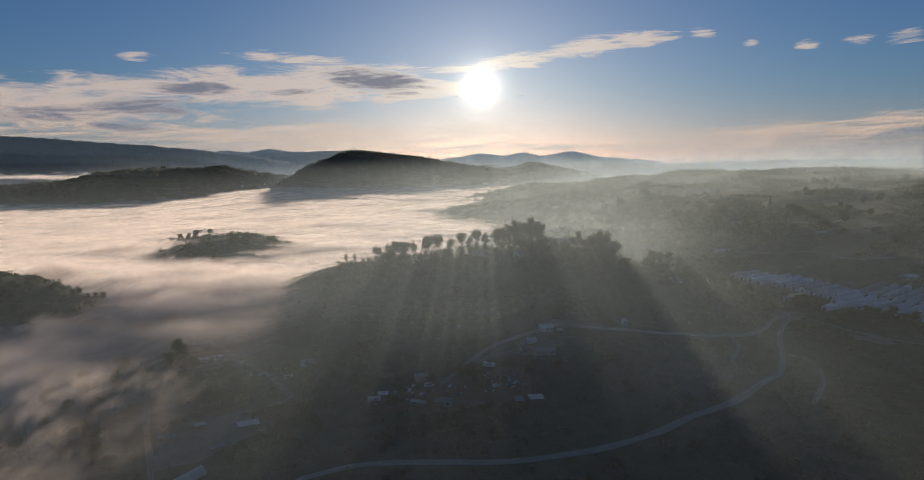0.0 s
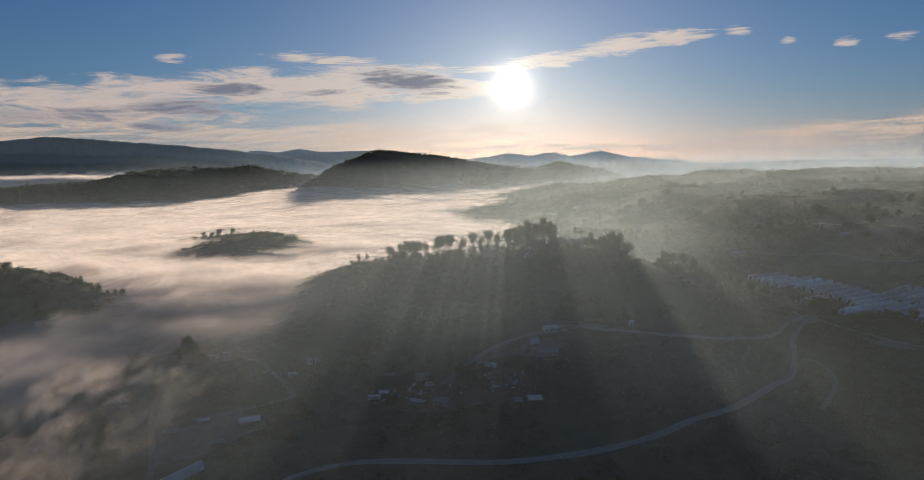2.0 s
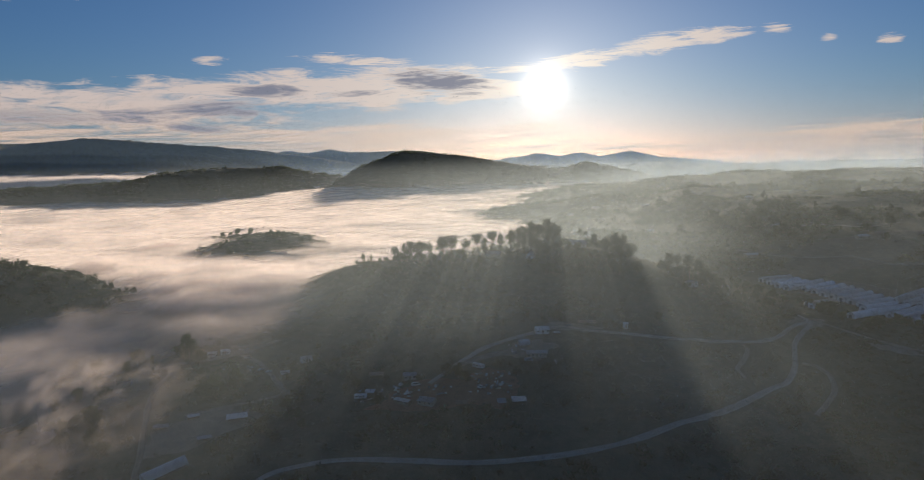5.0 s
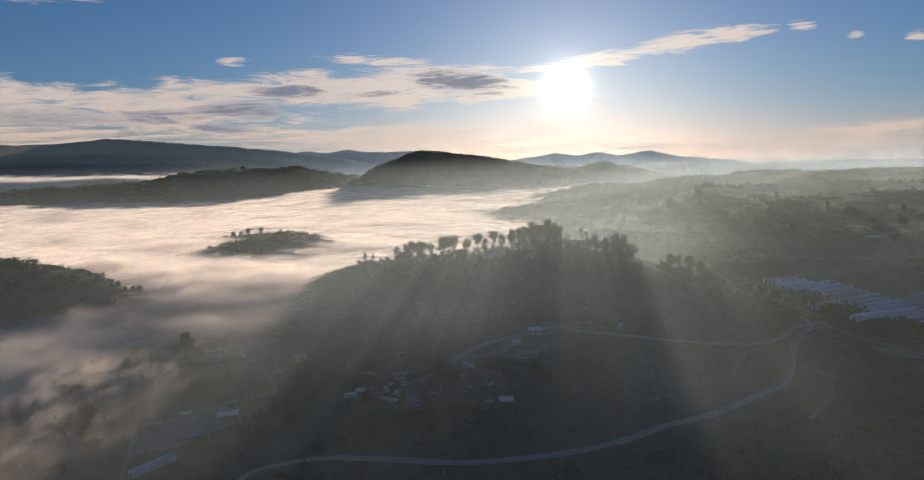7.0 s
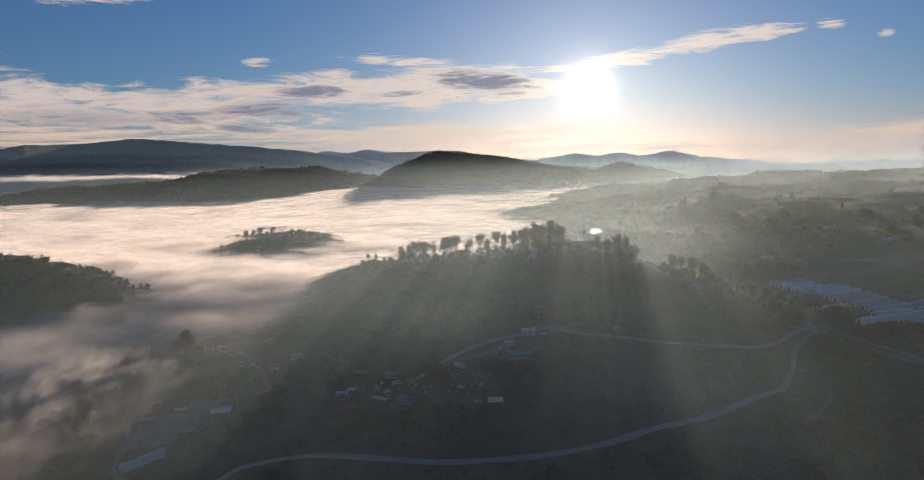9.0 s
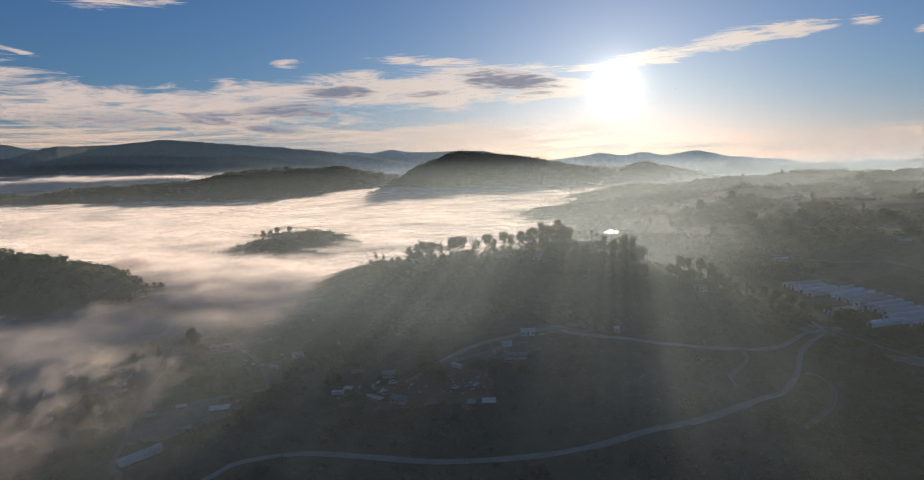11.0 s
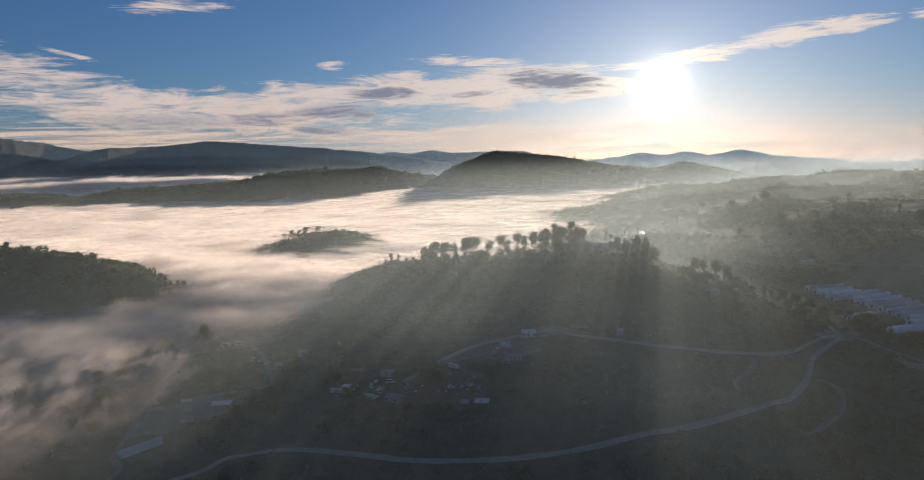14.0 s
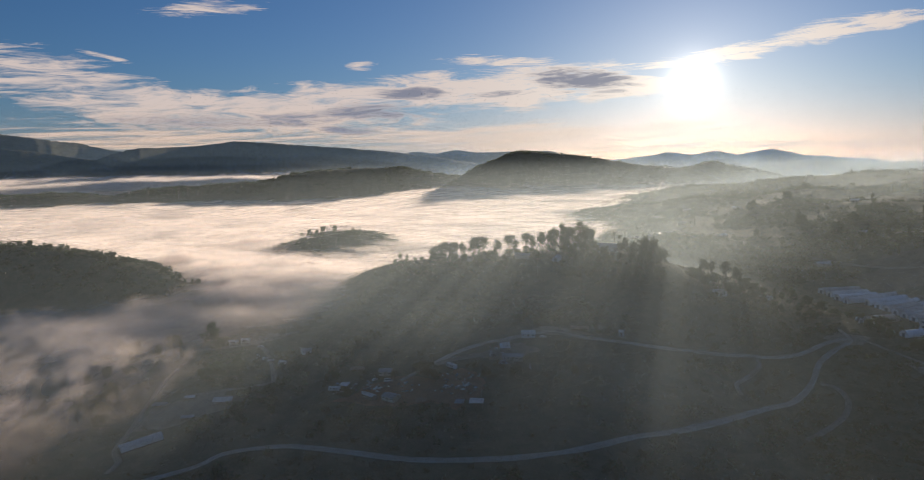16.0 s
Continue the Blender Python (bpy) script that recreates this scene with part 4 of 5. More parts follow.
for k in range(26):
    x = 205 + k * 4.2
    plant("oak", x + hedge.uniform(-2, 2), 415 - (x - 205) * 0.32 - 20 * math.exp(-((x - 222) / 9) ** 2) + hedge.uniform(-5, 3) - 6, hedge.uniform(4, 7.5), "low tree in the dark belt before the greenhouses", "tree belt by the greenhouses")
for k in range(14):
    x = 176 + k * 3.4
    plant("oak", x + hedge.uniform(-2, 2), 448 - k * 3.0 + hedge.uniform(-4, 4), hedge.uniform(3.5, 6.5), "low tree in the hollow beside the greenhouses", "tree belt by the greenhouses")
for x, y, tall in [(-262, 706, 11), (-255, 709, 9), (-248, 711, 13), (-243, 712, 12), (-239, 713, 14), (-234, 713, 13), (-228, 716, 12), (-222, 718, 14), (-215, 721, 9), (-270, 702, 8), (-281, 697, 9), (-288, 694, 8), (-208, 724, 8)]:
    plant("palm" if int(tall) in (12, 14) else "oak", x - 24, y, tall * 0.6, "dark tree on the hilltop island in the fog", "trees on the fog island")
for kind, x, y, tall in [("oak", 322, 655, 12), ("oak", 330, 660, 9), ("gum", 202, 655, 9), ("palm", 208, 690, 12), ("palm", 212, 692, 13), ("palm", 216, 688, 11), ("oak", 222, 700, 10), ("cypress", 262, 560, 9), ("cypress", 280, 600, 10), ("cypress", 292, 604, 9), ("oak", 268, 606, 8), ("oak", 256, 604, 9), ("oak", 249, 602, 8), ("oak", 310, 575, 8)]:
    plant(kind, x, y, tall, "dark tree on the misty slope", "trees on the misty slopes")
wood = random.Random(17)
for k in range(120):
    a, r = radians(wood.uniform(-4, 36)), wood.uniform(520, 1120)
    x, y = EYE_X + r * math.sin(a), r * math.cos(a)
    if height_at(x, y) > 52:
        plant(wood.choice(["oak", "oak", "oak", "gum", "cypress"]), x, y, wood.uniform(5, 11), "tree among the misty hills", "trees on the misty slopes")
for k in range(46):
    x = -520 + k * 6.6 + wood.uniform(-3, 3)
    y = 425 - 0.04 * (x + 365) + wood.uniform(-9, 9)
    plant("oak", x, y, wood.uniform(3, 6.5), "dark tree on the ridge above the fog", "trees on the dark ridge")


# ---- buildings ----
def part(name, bm, mat, parent, label=""):
    me = bpy.data.meshes.new(name)
    bm.to_mesh(me)
    bm.free()
    me.materials.append(mat)
    ob = new(name, me)
    ob.parent = parent
    return tagged(ob, label)


def box(bm, x0, x1, y0, y1, z0, z1, bevel=0.0):
    made = bmesh.ops.create_cube(bm, size=1.0)["verts"]
    bmesh.ops.scale(bm, vec=(x1 - x0, y1 - y0, z1 - z0), verts=made)
    bmesh.ops.translate(bm, vec=((x0 + x1) / 2, (y0 + y1) / 2, (z0 + z1) / 2), verts=made)
    if bevel:
        edges = list({e for v in made for e in v.link_edges})
        bmesh.ops.bevel(bm, geom=edges, offset=bevel, segments=2, profile=0.6, affect="EDGES")
    return bm


def thing(name, x, y, turn, label, category, group="", sink=0.0, tilt=None):
    ob = new(name)
    ob.matrix_basis = pose(x, y, height_at(x, y) - sink / UNIT, 0, tilt or 0, turn) @ Matrix.Scale(1 / UNIT, 4)
    return tagged(ob, label, category, group)


def sheet_roof(bm, x0, x1, y0, y1, z0, z1, ribs=14, thick=0.09):
    """A corrugated sloping sheet: z0 along y0, z1 along y1."""
    top, low = [], []
    for k in range(ribs * 2 + 1):
        x = x0 + (x1 - x0) * k / (ribs * 2)
        wave = 0.05 if k % 2 else 0.0
        top.append([bm.verts.new((x, y, z + wave)) for y, z in ((y0, z0), (y1, z1))])
        low.append([bm.verts.new((x, y, z + wave - thick)) for y, z in ((y0, z0), (y1, z1))])
    for k in range(ribs * 2):
        bm.faces.new((top[k][0], top[k + 1][0], top[k + 1][1], top[k][1]))
        bm.faces.new((low[k][0], low[k][1], low[k + 1][1], low[k + 1][0]))
        for e in (0, 1):
            bm.faces.new((top[k][e], low[k][e], low[k + 1][e], top[k + 1][e]))
    for k in (0, -1):
        bm.faces.new((top[k][0], top[k][1], low[k][1], low[k][0]))


def house(name, x, y, turn, length, depth, eaves, ridge, wall_mat, roof_mat, label, windows=3, group=""):
    """A gabled house with walls, two roof slopes, a door and windows in frames."""
    h = thing(name, x, y, turn, label, "house" if "house" in name else "shed", group, 0.5)
    L, D = length / 2, depth / 2
    bm = bmesh.new()
    box(bm, -L, L, -D, D, 0, eaves + 0.5)
    for s in (-L, L):
        a = [bm.verts.new((s, -D, eaves + 0.5)), bm.verts.new((s, D, eaves + 0.5)), bm.verts.new((s, 0, ridge + 0.5))]
        bm.faces.new(a)
    part("wall", bm, wall_mat, h)
    for s in (-1, 1):
        bm = bmesh.new()
        sheet_roof(bm, -L - 0.4, L + 0.4, s * (D + 0.5), 0, eaves + 0.45, ridge + 0.62, max(6, int(length)))
        part("roof", bm, roof_mat, h)
    bm = bmesh.new()
    box(bm, -0.5, 0.5, -D - 0.05, -D + 0.05, 0.5, 2.55)
    part("door", bm, M_TIMBER, h)
    for k in range(windows):
        wx = -L + length * (k + 0.5) / windows
        if abs(wx) < 1.1:
            continue
        bm = bmesh.new()
        box(bm, wx - 0.7, wx + 0.7, -D - 0.05, -D + 0.04, 1.35, 2.5)
        frame_ob = part("window", bm, M_WHITE, h)
        bm = bmesh.new()
        box(bm, wx - 0.6, wx + 0.6, -D - 0.07, -D, 1.45, 2.4)
        part("pane", bm, M_DARK, frame_ob)
    return h


def lean_to(x, y, turn, length, depth, high, roof_mat, label, group="sheds in the yards", walls=True):
    """An open shed: posts, a back wall and a sloping sheet roof."""
    h = thing("shed", x, y, turn, label, "shed", group, 0.4)
    L, D = length / 2, depth / 2
    bm = bmesh.new()
    sheet_roof(bm, -L - 0.3, L + 0.3, -D - 0.3, D + 0.3, high + 0.2, high + 0.8, max(5, int(length * 1.2)))
    part("roof", bm, roof_mat, h)
    for sx in (-L, L):
        for sy in (-D, D):
            bm = bmesh.new()
            box(bm, sx - 0.08, sx + 0.08, sy - 0.08, sy + 0.08, 0, high + 0.3 + (0.4 if sy > 0 else 0), 0.01)
            part("post", bm, M_TIMBER, h)
    if walls:
        bm = bmesh.new()
        box(bm, -L, L, D - 0.16, D - 0.09, 0.2, high + 0.5)
        part("back_wall", bm, M_TIMBER, h)
    return h


def wheel_set(parent, spots, radius):
    for wx, wy in spots:
        bm = bmesh.new()
        bmesh.ops.create_cone(bm, cap_ends=True, segments=12, radius1=radius, radius2=radius, depth=0.24, matrix=Matrix.Translation((wx, wy, radius)) @ Matrix.Rotation(math.pi / 2, 4, "X"))
        tyre = part("wheel", bm, M_TYRE, parent)
        bm = bmesh.new()
        bmesh.ops.create_cone(bm, cap_ends=True, segments=10, radius1=radius * 0.55, radius2=radius * 0.55, depth=0.28, matrix=Matrix.Translation((wx, wy, radius)) @ Matrix.Rotation(math.pi / 2, 4, "X"))
        part("rim", bm, M_STEEL, tyre)


def caravan(x, y, turn, length, label, name="caravan", high=2.9):
    h = thing(name, x, y, turn, label, "caravan", "caravans")
    L = length / 2
    bm = bmesh.new()
    box(bm, -L, L, -1.2, 1.2, 0.5, high, 0.28)
    part("body", bm, M_WHITE, h)
    for k in range(3):
        bm = bmesh.new()
        wx = -L + length * (0.2 + 0.28 * k)
        box(bm, wx - 0.5, wx + 0.5, -1.24, -1.17, 1.5, 2.2)
        part("window", bm, M_DARK, h)
    bm = bmesh.new()
    box(bm, L * 0.05, L * 0.05 + 0.7, -1.235, -1.17, 0.6, 2.35)
    part("door", bm, M_CREAM, h)
    bm = bmesh.new()
    box(bm, -0.5, 0.4, -0.4, 0.4, high - 0.02, high + 0.22, 0.05)
    part("roof_vent", bm, M_GREYROOF, h)
    wheel_set(h, [(-0.5, -1.05), (0.4, -1.05), (-0.5, 1.05), (0.4, 1.05)], 0.34)
    bm = bmesh.new()
    tube(bm, (L - 0.1, 0, 0.55), (L + 1.1, 0, 0.5), 0.07, 0.06, 6)
    part("tow_bar", bm, M_CARDARK, h)
    return h


def car(x, y, turn, mat, label, kind="car"):
    """A parked car, van or pickup: lower body, cabin with glass, lights and wheels."""
    h = thing(kind, x, y, turn, label, kind, "parked vehicles")
    L = 2.7 if kind == "van" else 2.35
    bm = bmesh.new()
    box(bm, -L, L, -0.9, 0.9, 0.35, 1.0, 0.14)
    part("body", bm, mat, h)
    a, b, top = {"van": (-L + 0.1, L - 1.0, 2.1), "pickup": (-0.4, 1.3, 1.75), "car": (-1.7, 1.0, 1.5)}[kind]
    bm = bmesh.new()
    lower = [bm.verts.new((px, py, 0.96)) for px, py in ((a, -0.85), (b + 0.5, -0.85), (b + 0.5, 0.85), (a, 0.85))]
    upper = [bm.verts.new((px, py, top)) for px, py in ((a + 0.3, -0.7), (b, -0.7), (b, 0.7), (a + 0.3, 0.7))]
    bm.faces.new(upper)
    for k in range(4):
        bm.faces.new((lower[k], lower[(k + 1) % 4], upper[(k + 1) % 4], upper[k]))
    part("cabin", bm, mat, h)
    for s in (-1, 1):
        bm = bmesh.new()
        v = [bm.verts.new(c) for c in ((a + 0.35, s * 0.83, 1.08), (b + 0.3, s * 0.83, 1.08), (b, s * 0.74, top - 0.14), (a + 0.5, s * 0.74, top - 0.14))]
        bm.faces.new(v)
        part("side_window", bm, M_DARK, h)
    bm = bmesh.new()
    bm.faces.new([bm.verts.new(c) for c in ((b + 0.47, -0.7, 1.06), (b + 0.47, 0.7, 1.06), (b + 0.06, 0.62, top - 0.1), (b + 0.06, -0.62, top - 0.1))])
    part("windscreen", bm, M_DARK, h)
    for s in (-0.6, 0.6):
        bm = bmesh.new()
        box(bm, L - 0.03, L + 0.03, s - 0.16, s + 0.16, 0.65, 0.83)
        part("headlight", bm, M_STEEL, h)
    wheel_set(h, [(-L * 0.62, -0.8), (L * 0.62, -0.8), (-L * 0.62, 0.8), (L * 0.62, 0.8)], 0.34)
    return h


def power_pole(x, y, tall, label="timber power pole with a crossarm"):
    h = thing("power_pole", x, y, 20, label, "pole", "power poles", 0.5)
    bm = bmesh.new()
    tube(bm, (0, 0, 0), (0, 0, tall + 0.5), 0.16, 0.11, 8)
    part("post", bm, M_TIMBER, h)
    bm = bmesh.new()
    box(bm, -1.1, 1.1, -0.06, 0.06, tall - 0.3, tall - 0.15)
    part("crossarm", bm, M_TIMBER, h)
    for k in (-0.95, 0.0, 0.95):
        bm = bmesh.new()
        tube(bm, (k, 0, tall - 0.15), (k, 0, tall + 0.1), 0.05, 0.04, 6)
        part("insulator", bm, M_GREYROOF, h)


def hoop_house(name, length, wide, high, label, group):
    """A tunnel of plastic sheet over hoops, with end walls, a door and ground rails."""
    h = new(name)
    tagged(h, label, "greenhouse", group)
    n, bays = 14, max(4, int(length / 4))
    arc = [(wide / 2 * math.cos(math.pi * k / n), high * math.sin(math.pi * k / n) ** 0.8) for k in range(n + 1)]
    bm = bmesh.new()
    rows = []
    for i in range(bays * 4 + 1):
        x = length * i / (bays * 4)
        sag = 0.0 if i % 4 == 0 else 0.07
        rows.append([bm.verts.new((x, y, max(0.0, z - sag * (z > 0)))) for y, z in arc])
    for a, b in zip(rows, rows[1:]):
        for k in range(n):
            bm.faces.new((a[k], b[k], b[k + 1], a[k + 1]))
    bmesh.ops.solidify(bm, geom=bm.faces[:], thickness=0.03)
    part("cover", bm, M_PLASTIC, h)
    for i in range(bays + 1):
        bm = bmesh.new()
        x = length * i / bays
        for (y0, z0), (y1, z1) in zip(arc, arc[1:]):
            tube(bm, (x, y0 * 1.006, z0 * 1.008), (x, y1 * 1.006, z1 * 1.008), 0.05, 0.05, 4)
        part("hoop", bm, M_STEEL, h)
    for x in (0.06, length - 0.06):
        bm = bmesh.new()
        face = bm.faces.new([bm.verts.new((x, y * 0.985, z * 0.985)) for y, z in arc])
        made = bmesh.ops.extrude_face_region(bm, geom=[face])["geom"]
        bmesh.ops.translate(bm, vec=(0.05, 0, 0), verts=[v for v in made if isinstance(v, bmesh.types.BMVert)])
        end = part("end_wall", bm, M_PLASTIC, h)
        bm = bmesh.new()
        box(bm, x - 0.1, x + 0.12, -1.0, 1.0, 0.0, 2.1)
        part("door", bm, M_GREYROOF, end)
    for s in (-1, 1):
        bm = bmesh.new()
        box(bm, 0, length, s * wide / 2 - 0.1, s * wide / 2 + 0.1, -0.6, 0.25)
        part("ground_rail", bm, M_TIMBER, h)
    return h


def laid(x, y, length, turn):
    """A pose along the slope for something long that starts at x, y."""
    c, s = math.cos(radians(turn)), math.sin(radians(turn))
    z0, z1 = height_at(x, y), height_at(x + c * length, y + s * length)
    return pose(x, y, z0 + 0.25, 0, -math.degrees(math.atan2(z1 - z0, length)), turn)


long_hoop = hoop_house("hoop_greenhouse", 28.0, 5.7, 3.6, "long white plastic hoop greenhouse on the valley farm", "hoop greenhouses")
first = True
for x, y, dx, dy, count in GREENHOUSE_ROWS:
    for k in range(count):
        m = laid(x + dx * k, y + dy * k, 30.0, 29.0)
        if first:
            long_hoop.matrix_basis, first = m, False
        else:
            copy_thing(long_hoop, m)
small_hoop = hoop_house("hoop_greenhouse", 24.0, 4.4, 2.6, "small white plastic hoop greenhouse beside a tree", "small greenhouses")
small_hoop.matrix_basis = laid(203.5, 423.5, 24, 31)
copy_thing(small_hoop, laid(204.0, 418.5, 24, 31))
tunnel = hoop_house("poly_tunnel", 15.5, 4.2, 3.0, "pale ribbed polytunnel in the misty valley", "polytunnels")
tunnel.matrix_basis = laid(-100.3, 213.0, 15.5, 52)

house("white_house", 39.6, 316.0, 12, 8.5, 6, 2.6, 4.0, M_WHITE, M_WHITE, "small white house with a pale roof beside the hill road", 4)
house("long_house", 36.5, 296.0, 6, 12.5, 6, 2.6, 3.6, M_CREAM, M_GREYROOF, "long low cream house with a grey roof", 5)
shed_hoop = hoop_house("hoop_shed", 4.6, 3.6, 2.5, "open hoop shed with white plastic over its frame", "hoop sheds")
shed_hoop.matrix_basis = laid(29.0, 303.0, 9, 20)
house("house", -18.0, 281.0, 10, 7.5, 5, 2.5, 3.7, M_CREAM, M_GREYROOF, "small cream house with a shallow gabled roof", 3)
house("house", -8.0, 262.5, -20, 9, 7, 2.3, 3.5, M_CREAM, M_GREYROOF, "low house with a broad grey roof in the yard", 3)
house("shed", -18.0, 262.8, -28, 9.5, 3.6, 2.2, 2.8, M_TIMBER, M_STEEL, "long shed under a blue-grey steel roof", 2, "sheds in the yards")
lean_to(5.8, 260.0, 4, 5.5, 4, 2.4, M_RUST, "dark lean-to shed with a rusty roof")
lean_to(21.8, 261.5, 8, 4.5, 5.5, 2.4, M_GREYROOF, "open shed with a worn grey roof")
lean_to(28.6, 262.5, 8, 7.5, 6.5, 2.8, M_STEEL, "open shed with a bright steel sheet roof")
lean_to(-33, 270.5, 0, 5, 4, 2.3, M_WHITE, "white canopy on thin posts", "canopies", False)
lean_to(-84, 255.0, 24, 11, 6.5, 3.4, M_STEEL, "barn with a long blue-grey sheet roof in the mist")
lean_to(-104, 259, 30, 6, 2.6, 2.2, M_STEEL, "narrow sheet-roofed shed in the mist")
lean_to(-91, 240.5, 30, 7, 3, 2.4, M_GREYROOF, "grey-roofed animal shed in the mist")
lean_to(-114, 251.5, 20, 8, 4, 2.4, M_GREYROOF, "small grey shed beside the misty track")
lean_to(-33, 284, 15, 8, 4, 2.3, M_TIMBER, "weathered timber shed at the yard's edge")
house("house", -71.5, 307, 30, 7, 5, 2.4, 3.5, M_WHITE, M_GREYROOF, "small white hut on the open slope", 2)
house("shed", -125.5, 324.5, 10, 6, 4, 2.4, 2.9, M_WHITE, M_WHITE, "white cabin on the levelled hillside", 2, "white cabins")
house("shed", -119.0, 326.0, 14, 6, 4, 2.4, 2.9, M_WHITE, M_WHITE, "white cabin on the levelled hillside", 2, "white cabins")
house("house", -25.0, 443.0, 10, 9, 7, 2.8, 4.6, M_CREAM, M_CREAM, "cream house among the crest trees", 3, "houses on the crest")
house("house", 13.0, 441.0, -8, 13, 8, 2.8, 4.8, M_CREAM, M_GREYROOF, "grey-roofed house among the crest trees", 4, "houses on the crest")
dome = hoop_house("hoop_shed", 5.0, 5.0, 2.8, "white rounded shed among the crest trees", "hoop sheds")
dome.matrix_basis = laid(36.0, 427.0, 8, 70)
house("house", 66.0, 444.0, -6, 19, 11, 3.2, 6.2, M_WHITE, M_STEEL, "large pale house with a shining metal roof on the hilltop", 5, "houses on the crest")
house("house", 130.0, 405.0, 15, 9, 7, 3.0, 4.6, M_WHITE, M_GREYROOF, "white house beneath tall gum trees", 3, "houses on the crest")
house("shed", 158.0, 437.0, -24, 10, 4, 2.3, 2.8, M_WHITE, M_STEEL, "long pale shed on the hill's shoulder", 2, "sheds on the crest")
lean_to(62, 329, 5, 12, 5, 2.5, M_RUST, "dark open shed beside the hill road")
house("shed", 81.0, 333.0, 10, 3, 3, 3.2, 3.9, M_WHITE, M_WHITE, "small white pump hut on the slope", 1, "huts")

caravan(11.2, 286.2, -32, 8, "long white caravan parked above the yard")
caravan(-36.5, 267.8, 8, 7.2, "white motorhome at the edge of the yard", "motorhome")
caravan(-77.6, 294.5, 5, 5.5, "white box trailer beside the farm track", "box_trailer", 2.6)
car(-14.5, 275.2, 20, M_WHITE, "white van parked in the yard", "van")
car(-21.0, 276.0, 80, M_WHITE, "white car parked before the small house")
car(13.2, 272.2, 10, M_WHITE, "white car parked among the junk")
car(19.4, 272.6, 75, M_CARDARK, "dark car parked among the junk")
car(21.6, 274.6, 60, M_WHITE, "pale pickup parked among the junk", "pickup")
car(-21.5, 268.6, 15, M_CARDARK, "dark pickup in the yard", "pickup")
car(-17.4, 269.4, 70, M_WHITE, "white pickup in the yard", "pickup")
car(-91.4, 301.0, 60, M_WHITE, "white car beside the farm track")
car(-86.6, 298.4, 40, M_STEEL, "silver car beside the farm track")
car(27.0, 296.5, 50, M_CARDARK, "dark pickup beside the hoop shed", "pickup")
car(33.0, 291.6, 10, M_BLUE, "pale blue van behind the long house", "van")
car(46.5, 316.2, 12, M_WHITE, "white car beside the white house")
car(53.0, 324.8, 30, M_CARDARK, "dark car beside the hill road")
car(-104.0, 316.8, 20, M_WHITE, "white pickup on the slope track", "pickup")
for x, y, tall in [(2.0, 287.0, 9), (-142, 303, 11), (-131, 312, 11), (105, 428, 10), (96, 436, 11), (29, 268.5, 7), (62, 452, 12), (-96, 330, 10)]:
    power_pole(x, y, tall)


# ---- clutter in the yards ----
def crate(x, y, turn, s, mat, label):
    h = thing("crate", x, y, turn, label, "crate", "crates in the yard")
    for k in range(4):
        bm = bmesh.new()
        z = 0.03 + k * 0.24 * s
        box(bm, -0.6 * s, 0.6 * s, -0.5 * s, 0.5 * s, z, z + 0.2 * s, 0.02)
        part("board", bm, mat, h)


def drum(x, y, mat, label):
    h = thing("drum", x, y, 0, label, "drum", "drums in the yard")
    bm = bmesh.new()
    prev = None
    for z, r in ((0, 0.29), (0.3, 0.29), (0.32, 0.31), (0.34, 0.29), (0.6, 0.29), (0.62, 0.31), (0.64, 0.29), (0.9, 0.29)):
        ring = [bm.verts.new((r * math.cos(k * 0.6283), r * math.sin(k * 0.6283), z)) for k in range(10)]
        if prev:
            for k in range(10):
                bm.faces.new((prev[k], prev[(k + 1) % 10], ring[(k + 1) % 10], ring[k]))
        prev = ring
    part("body", bm, mat, h)
    bm = bmesh.new()
    bmesh.ops.create_cone(bm, cap_ends=True, segments=10, radius1=0.27, radius2=0.27, depth=0.04, matrix=Matrix.Translation((0, 0, 0.89)))
    part("lid", bm, M_GREYROOF, h)


def tarpaulin(x, y, turn, a, b, mat, label):
    """A sheet thrown over a heap: draped, with a wavy hem."""
    bm = bmesh.new()
    grid = [[None] * 9 for _ in range(9)]
    for i in range(9):
        for j in range(9):
            u, v = i / 4 - 1, j / 4 - 1
            z = 0.75 * max(0.0, 1 - max(abs(u), abs(v)) ** 3) + 0.08 * noise.noise((x + u * 3, y + v * 3, 0))
            grid[i][j] = bm.verts.new((u * a, v * b, z + 0.05))
    for i in range(8):
        for j in range(8):
            bm.faces.new((grid[i][j], grid[i + 1][j], grid[i + 1][j + 1], grid[i][j + 1]))
    bmesh.ops.solidify(bm, geom=bm.faces[:], thickness=0.05)
    ob = new("tarpaulin", mesh_of("tarpaulin", bm, mat))
    ob.matrix_basis = pose(x, y, height_at(x, y), 0, 0, turn) @ Matrix.Scale(1 / UNIT, 4)
    tagged(ob, label, "tarpaulin", "covered heaps")


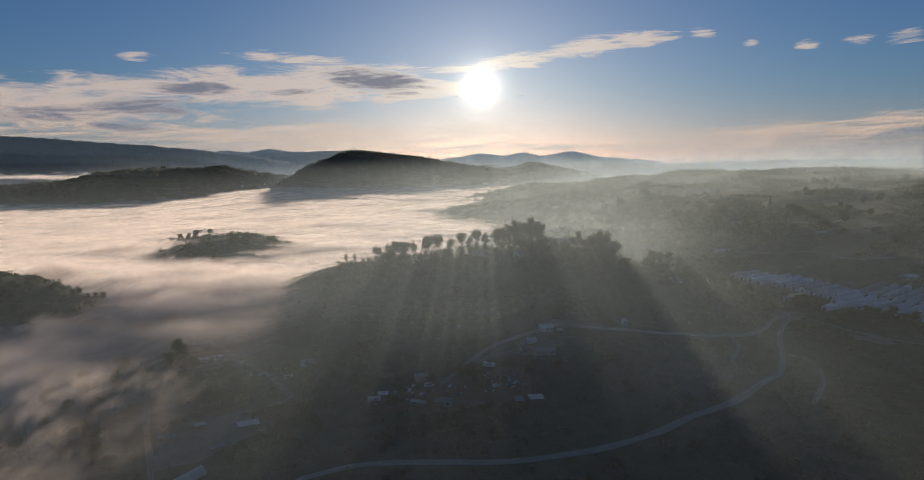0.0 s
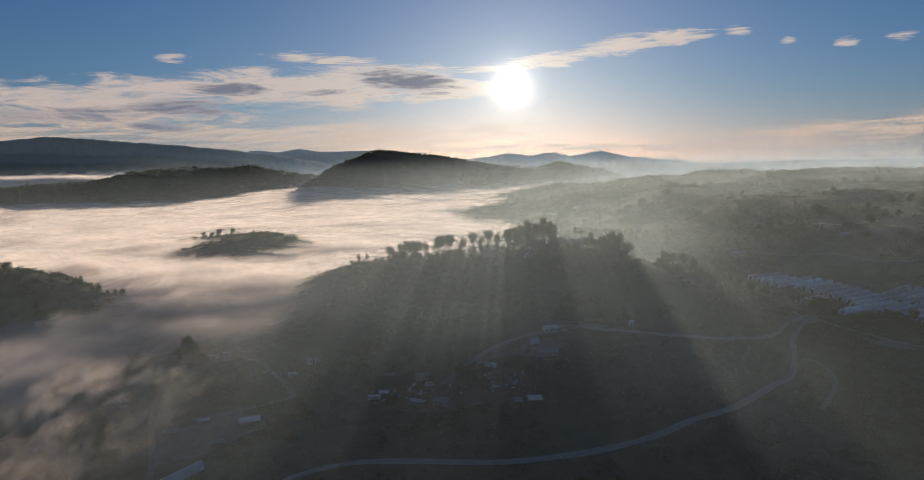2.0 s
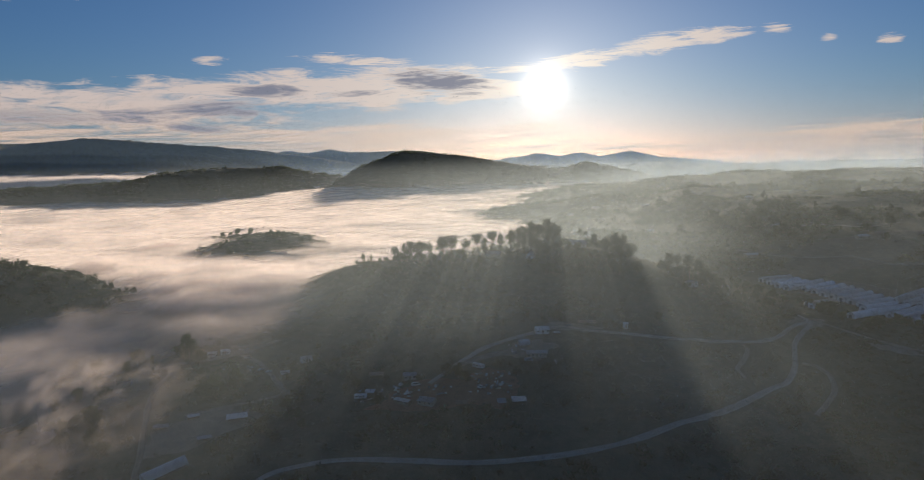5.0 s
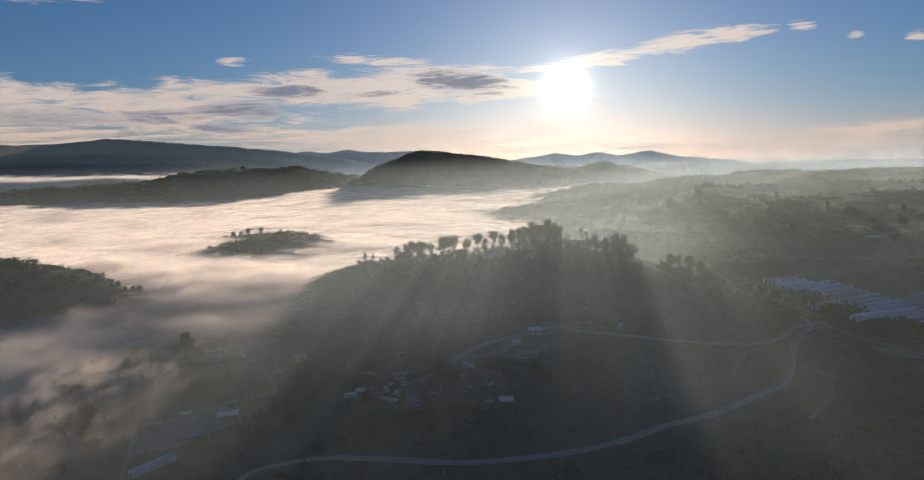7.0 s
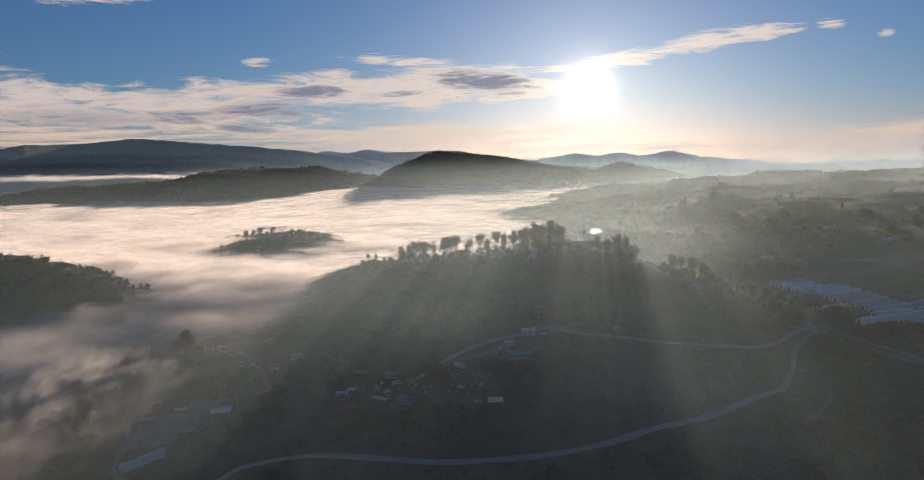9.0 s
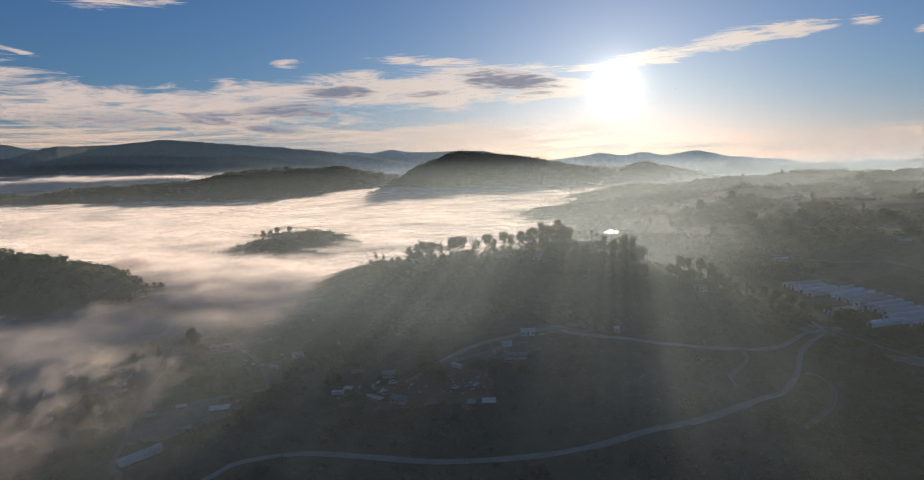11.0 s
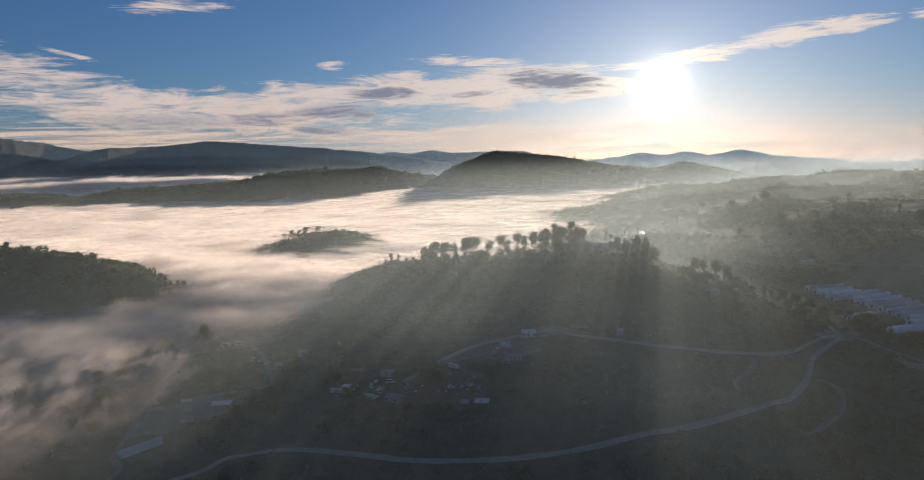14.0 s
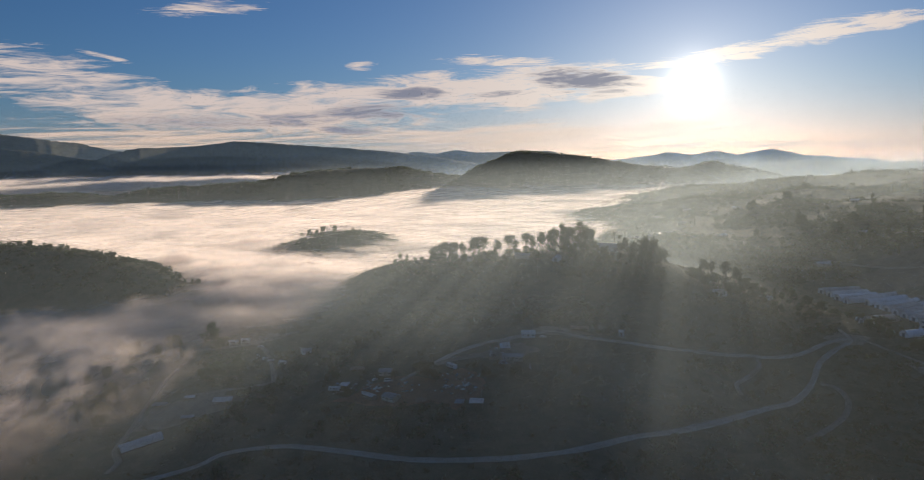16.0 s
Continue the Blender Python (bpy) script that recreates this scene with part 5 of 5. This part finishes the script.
def board_stack(x, y, turn, long, mat, label):
    h = thing("board_stack", x, y, turn, label, "boards", "stacked boards")
    for k in range(4):
        bm = bmesh.new()
        o = 0.12 * ((k * 7) % 3 - 1)
        box(bm, -long / 2 + o, long / 2 + o, -0.55, 0.55, 0.02 + k * 0.1, 0.1 + k * 0.1, 0.01)
        part("board", bm, mat, h)


junk = random.Random(23)
AREAS = [(17, 275, 9, 7, 52), (-8, 271, 10, 4, 26), (-30, 270, 9, 5, 26), (28, 301, 4, 4, 12), (42, 293, 6, 2.5, 8), (-96, 303, 4, 4, 6), (-113, 330, 6, 4, 6), (20, 281, 5, 3, 8)]
for cx, cy, rx, ry, count in AREAS:
    for k in range(count):
        x, y, turn = cx + junk.uniform(-rx, rx), cy + junk.uniform(-ry, ry), junk.uniform(0, 180)
        pick = junk.random()
        if pick < 0.3:
            crate(x, y, turn, junk.uniform(0.7, 1.4), junk.choice([M_TIMBER, M_WHITE, M_TIMBER, M_GREYROOF]), "stacked slatted crate in the junk yard")
        elif pick < 0.5:
            drum(x, y, junk.choice([M_BLUE, M_WHITE, M_RUST]), "ribbed metal drum standing in the yard")
        elif pick < 0.8:
            tarpaulin(x, y, turn, junk.uniform(0.5, 1.15), junk.uniform(0.4, 0.8), junk.choice([M_WHITE, M_BLUE, M_WHITE, M_GREYROOF, M_WHITE]), "pale tarpaulin over a heap of junk")
        else:
            board_stack(x, y, turn, junk.uniform(1.6, 3.2), junk.choice([M_WHITE, M_TIMBER, M_STEEL]), "stack of pale boards and sheets")
for x, y, turn in [(86, 582, 20), (92, 620, 0), (70, 640, 30), (104, 690, 10), (120, 760, 0), (60, 700, 20), (258, 628, 10), (300, 560, 15), (150, 640, 40), (78, 600, 60), (210, 545, 20), (309, 461, 10), (180, 830, 0), (130, 900, 15), (95, 860, 30), (290, 800, 0)]:
    house("house", x, y, turn, junk.uniform(9, 15), junk.uniform(7, 9), 2.8, 4.4, M_CREAM, junk.choice([M_GREYROOF, M_STEEL, M_STEEL]), "low farmhouse with a metal roof in the mist", 3, "farmhouses on the far slopes")

# ---- from plan units to metres ----
for ob in [o for o in scene.objects if o.parent is None and o.type in ("MESH", "EMPTY")]:
    ob.matrix_basis = Matrix.Scale(UNIT, 4) @ ob.matrix_basis
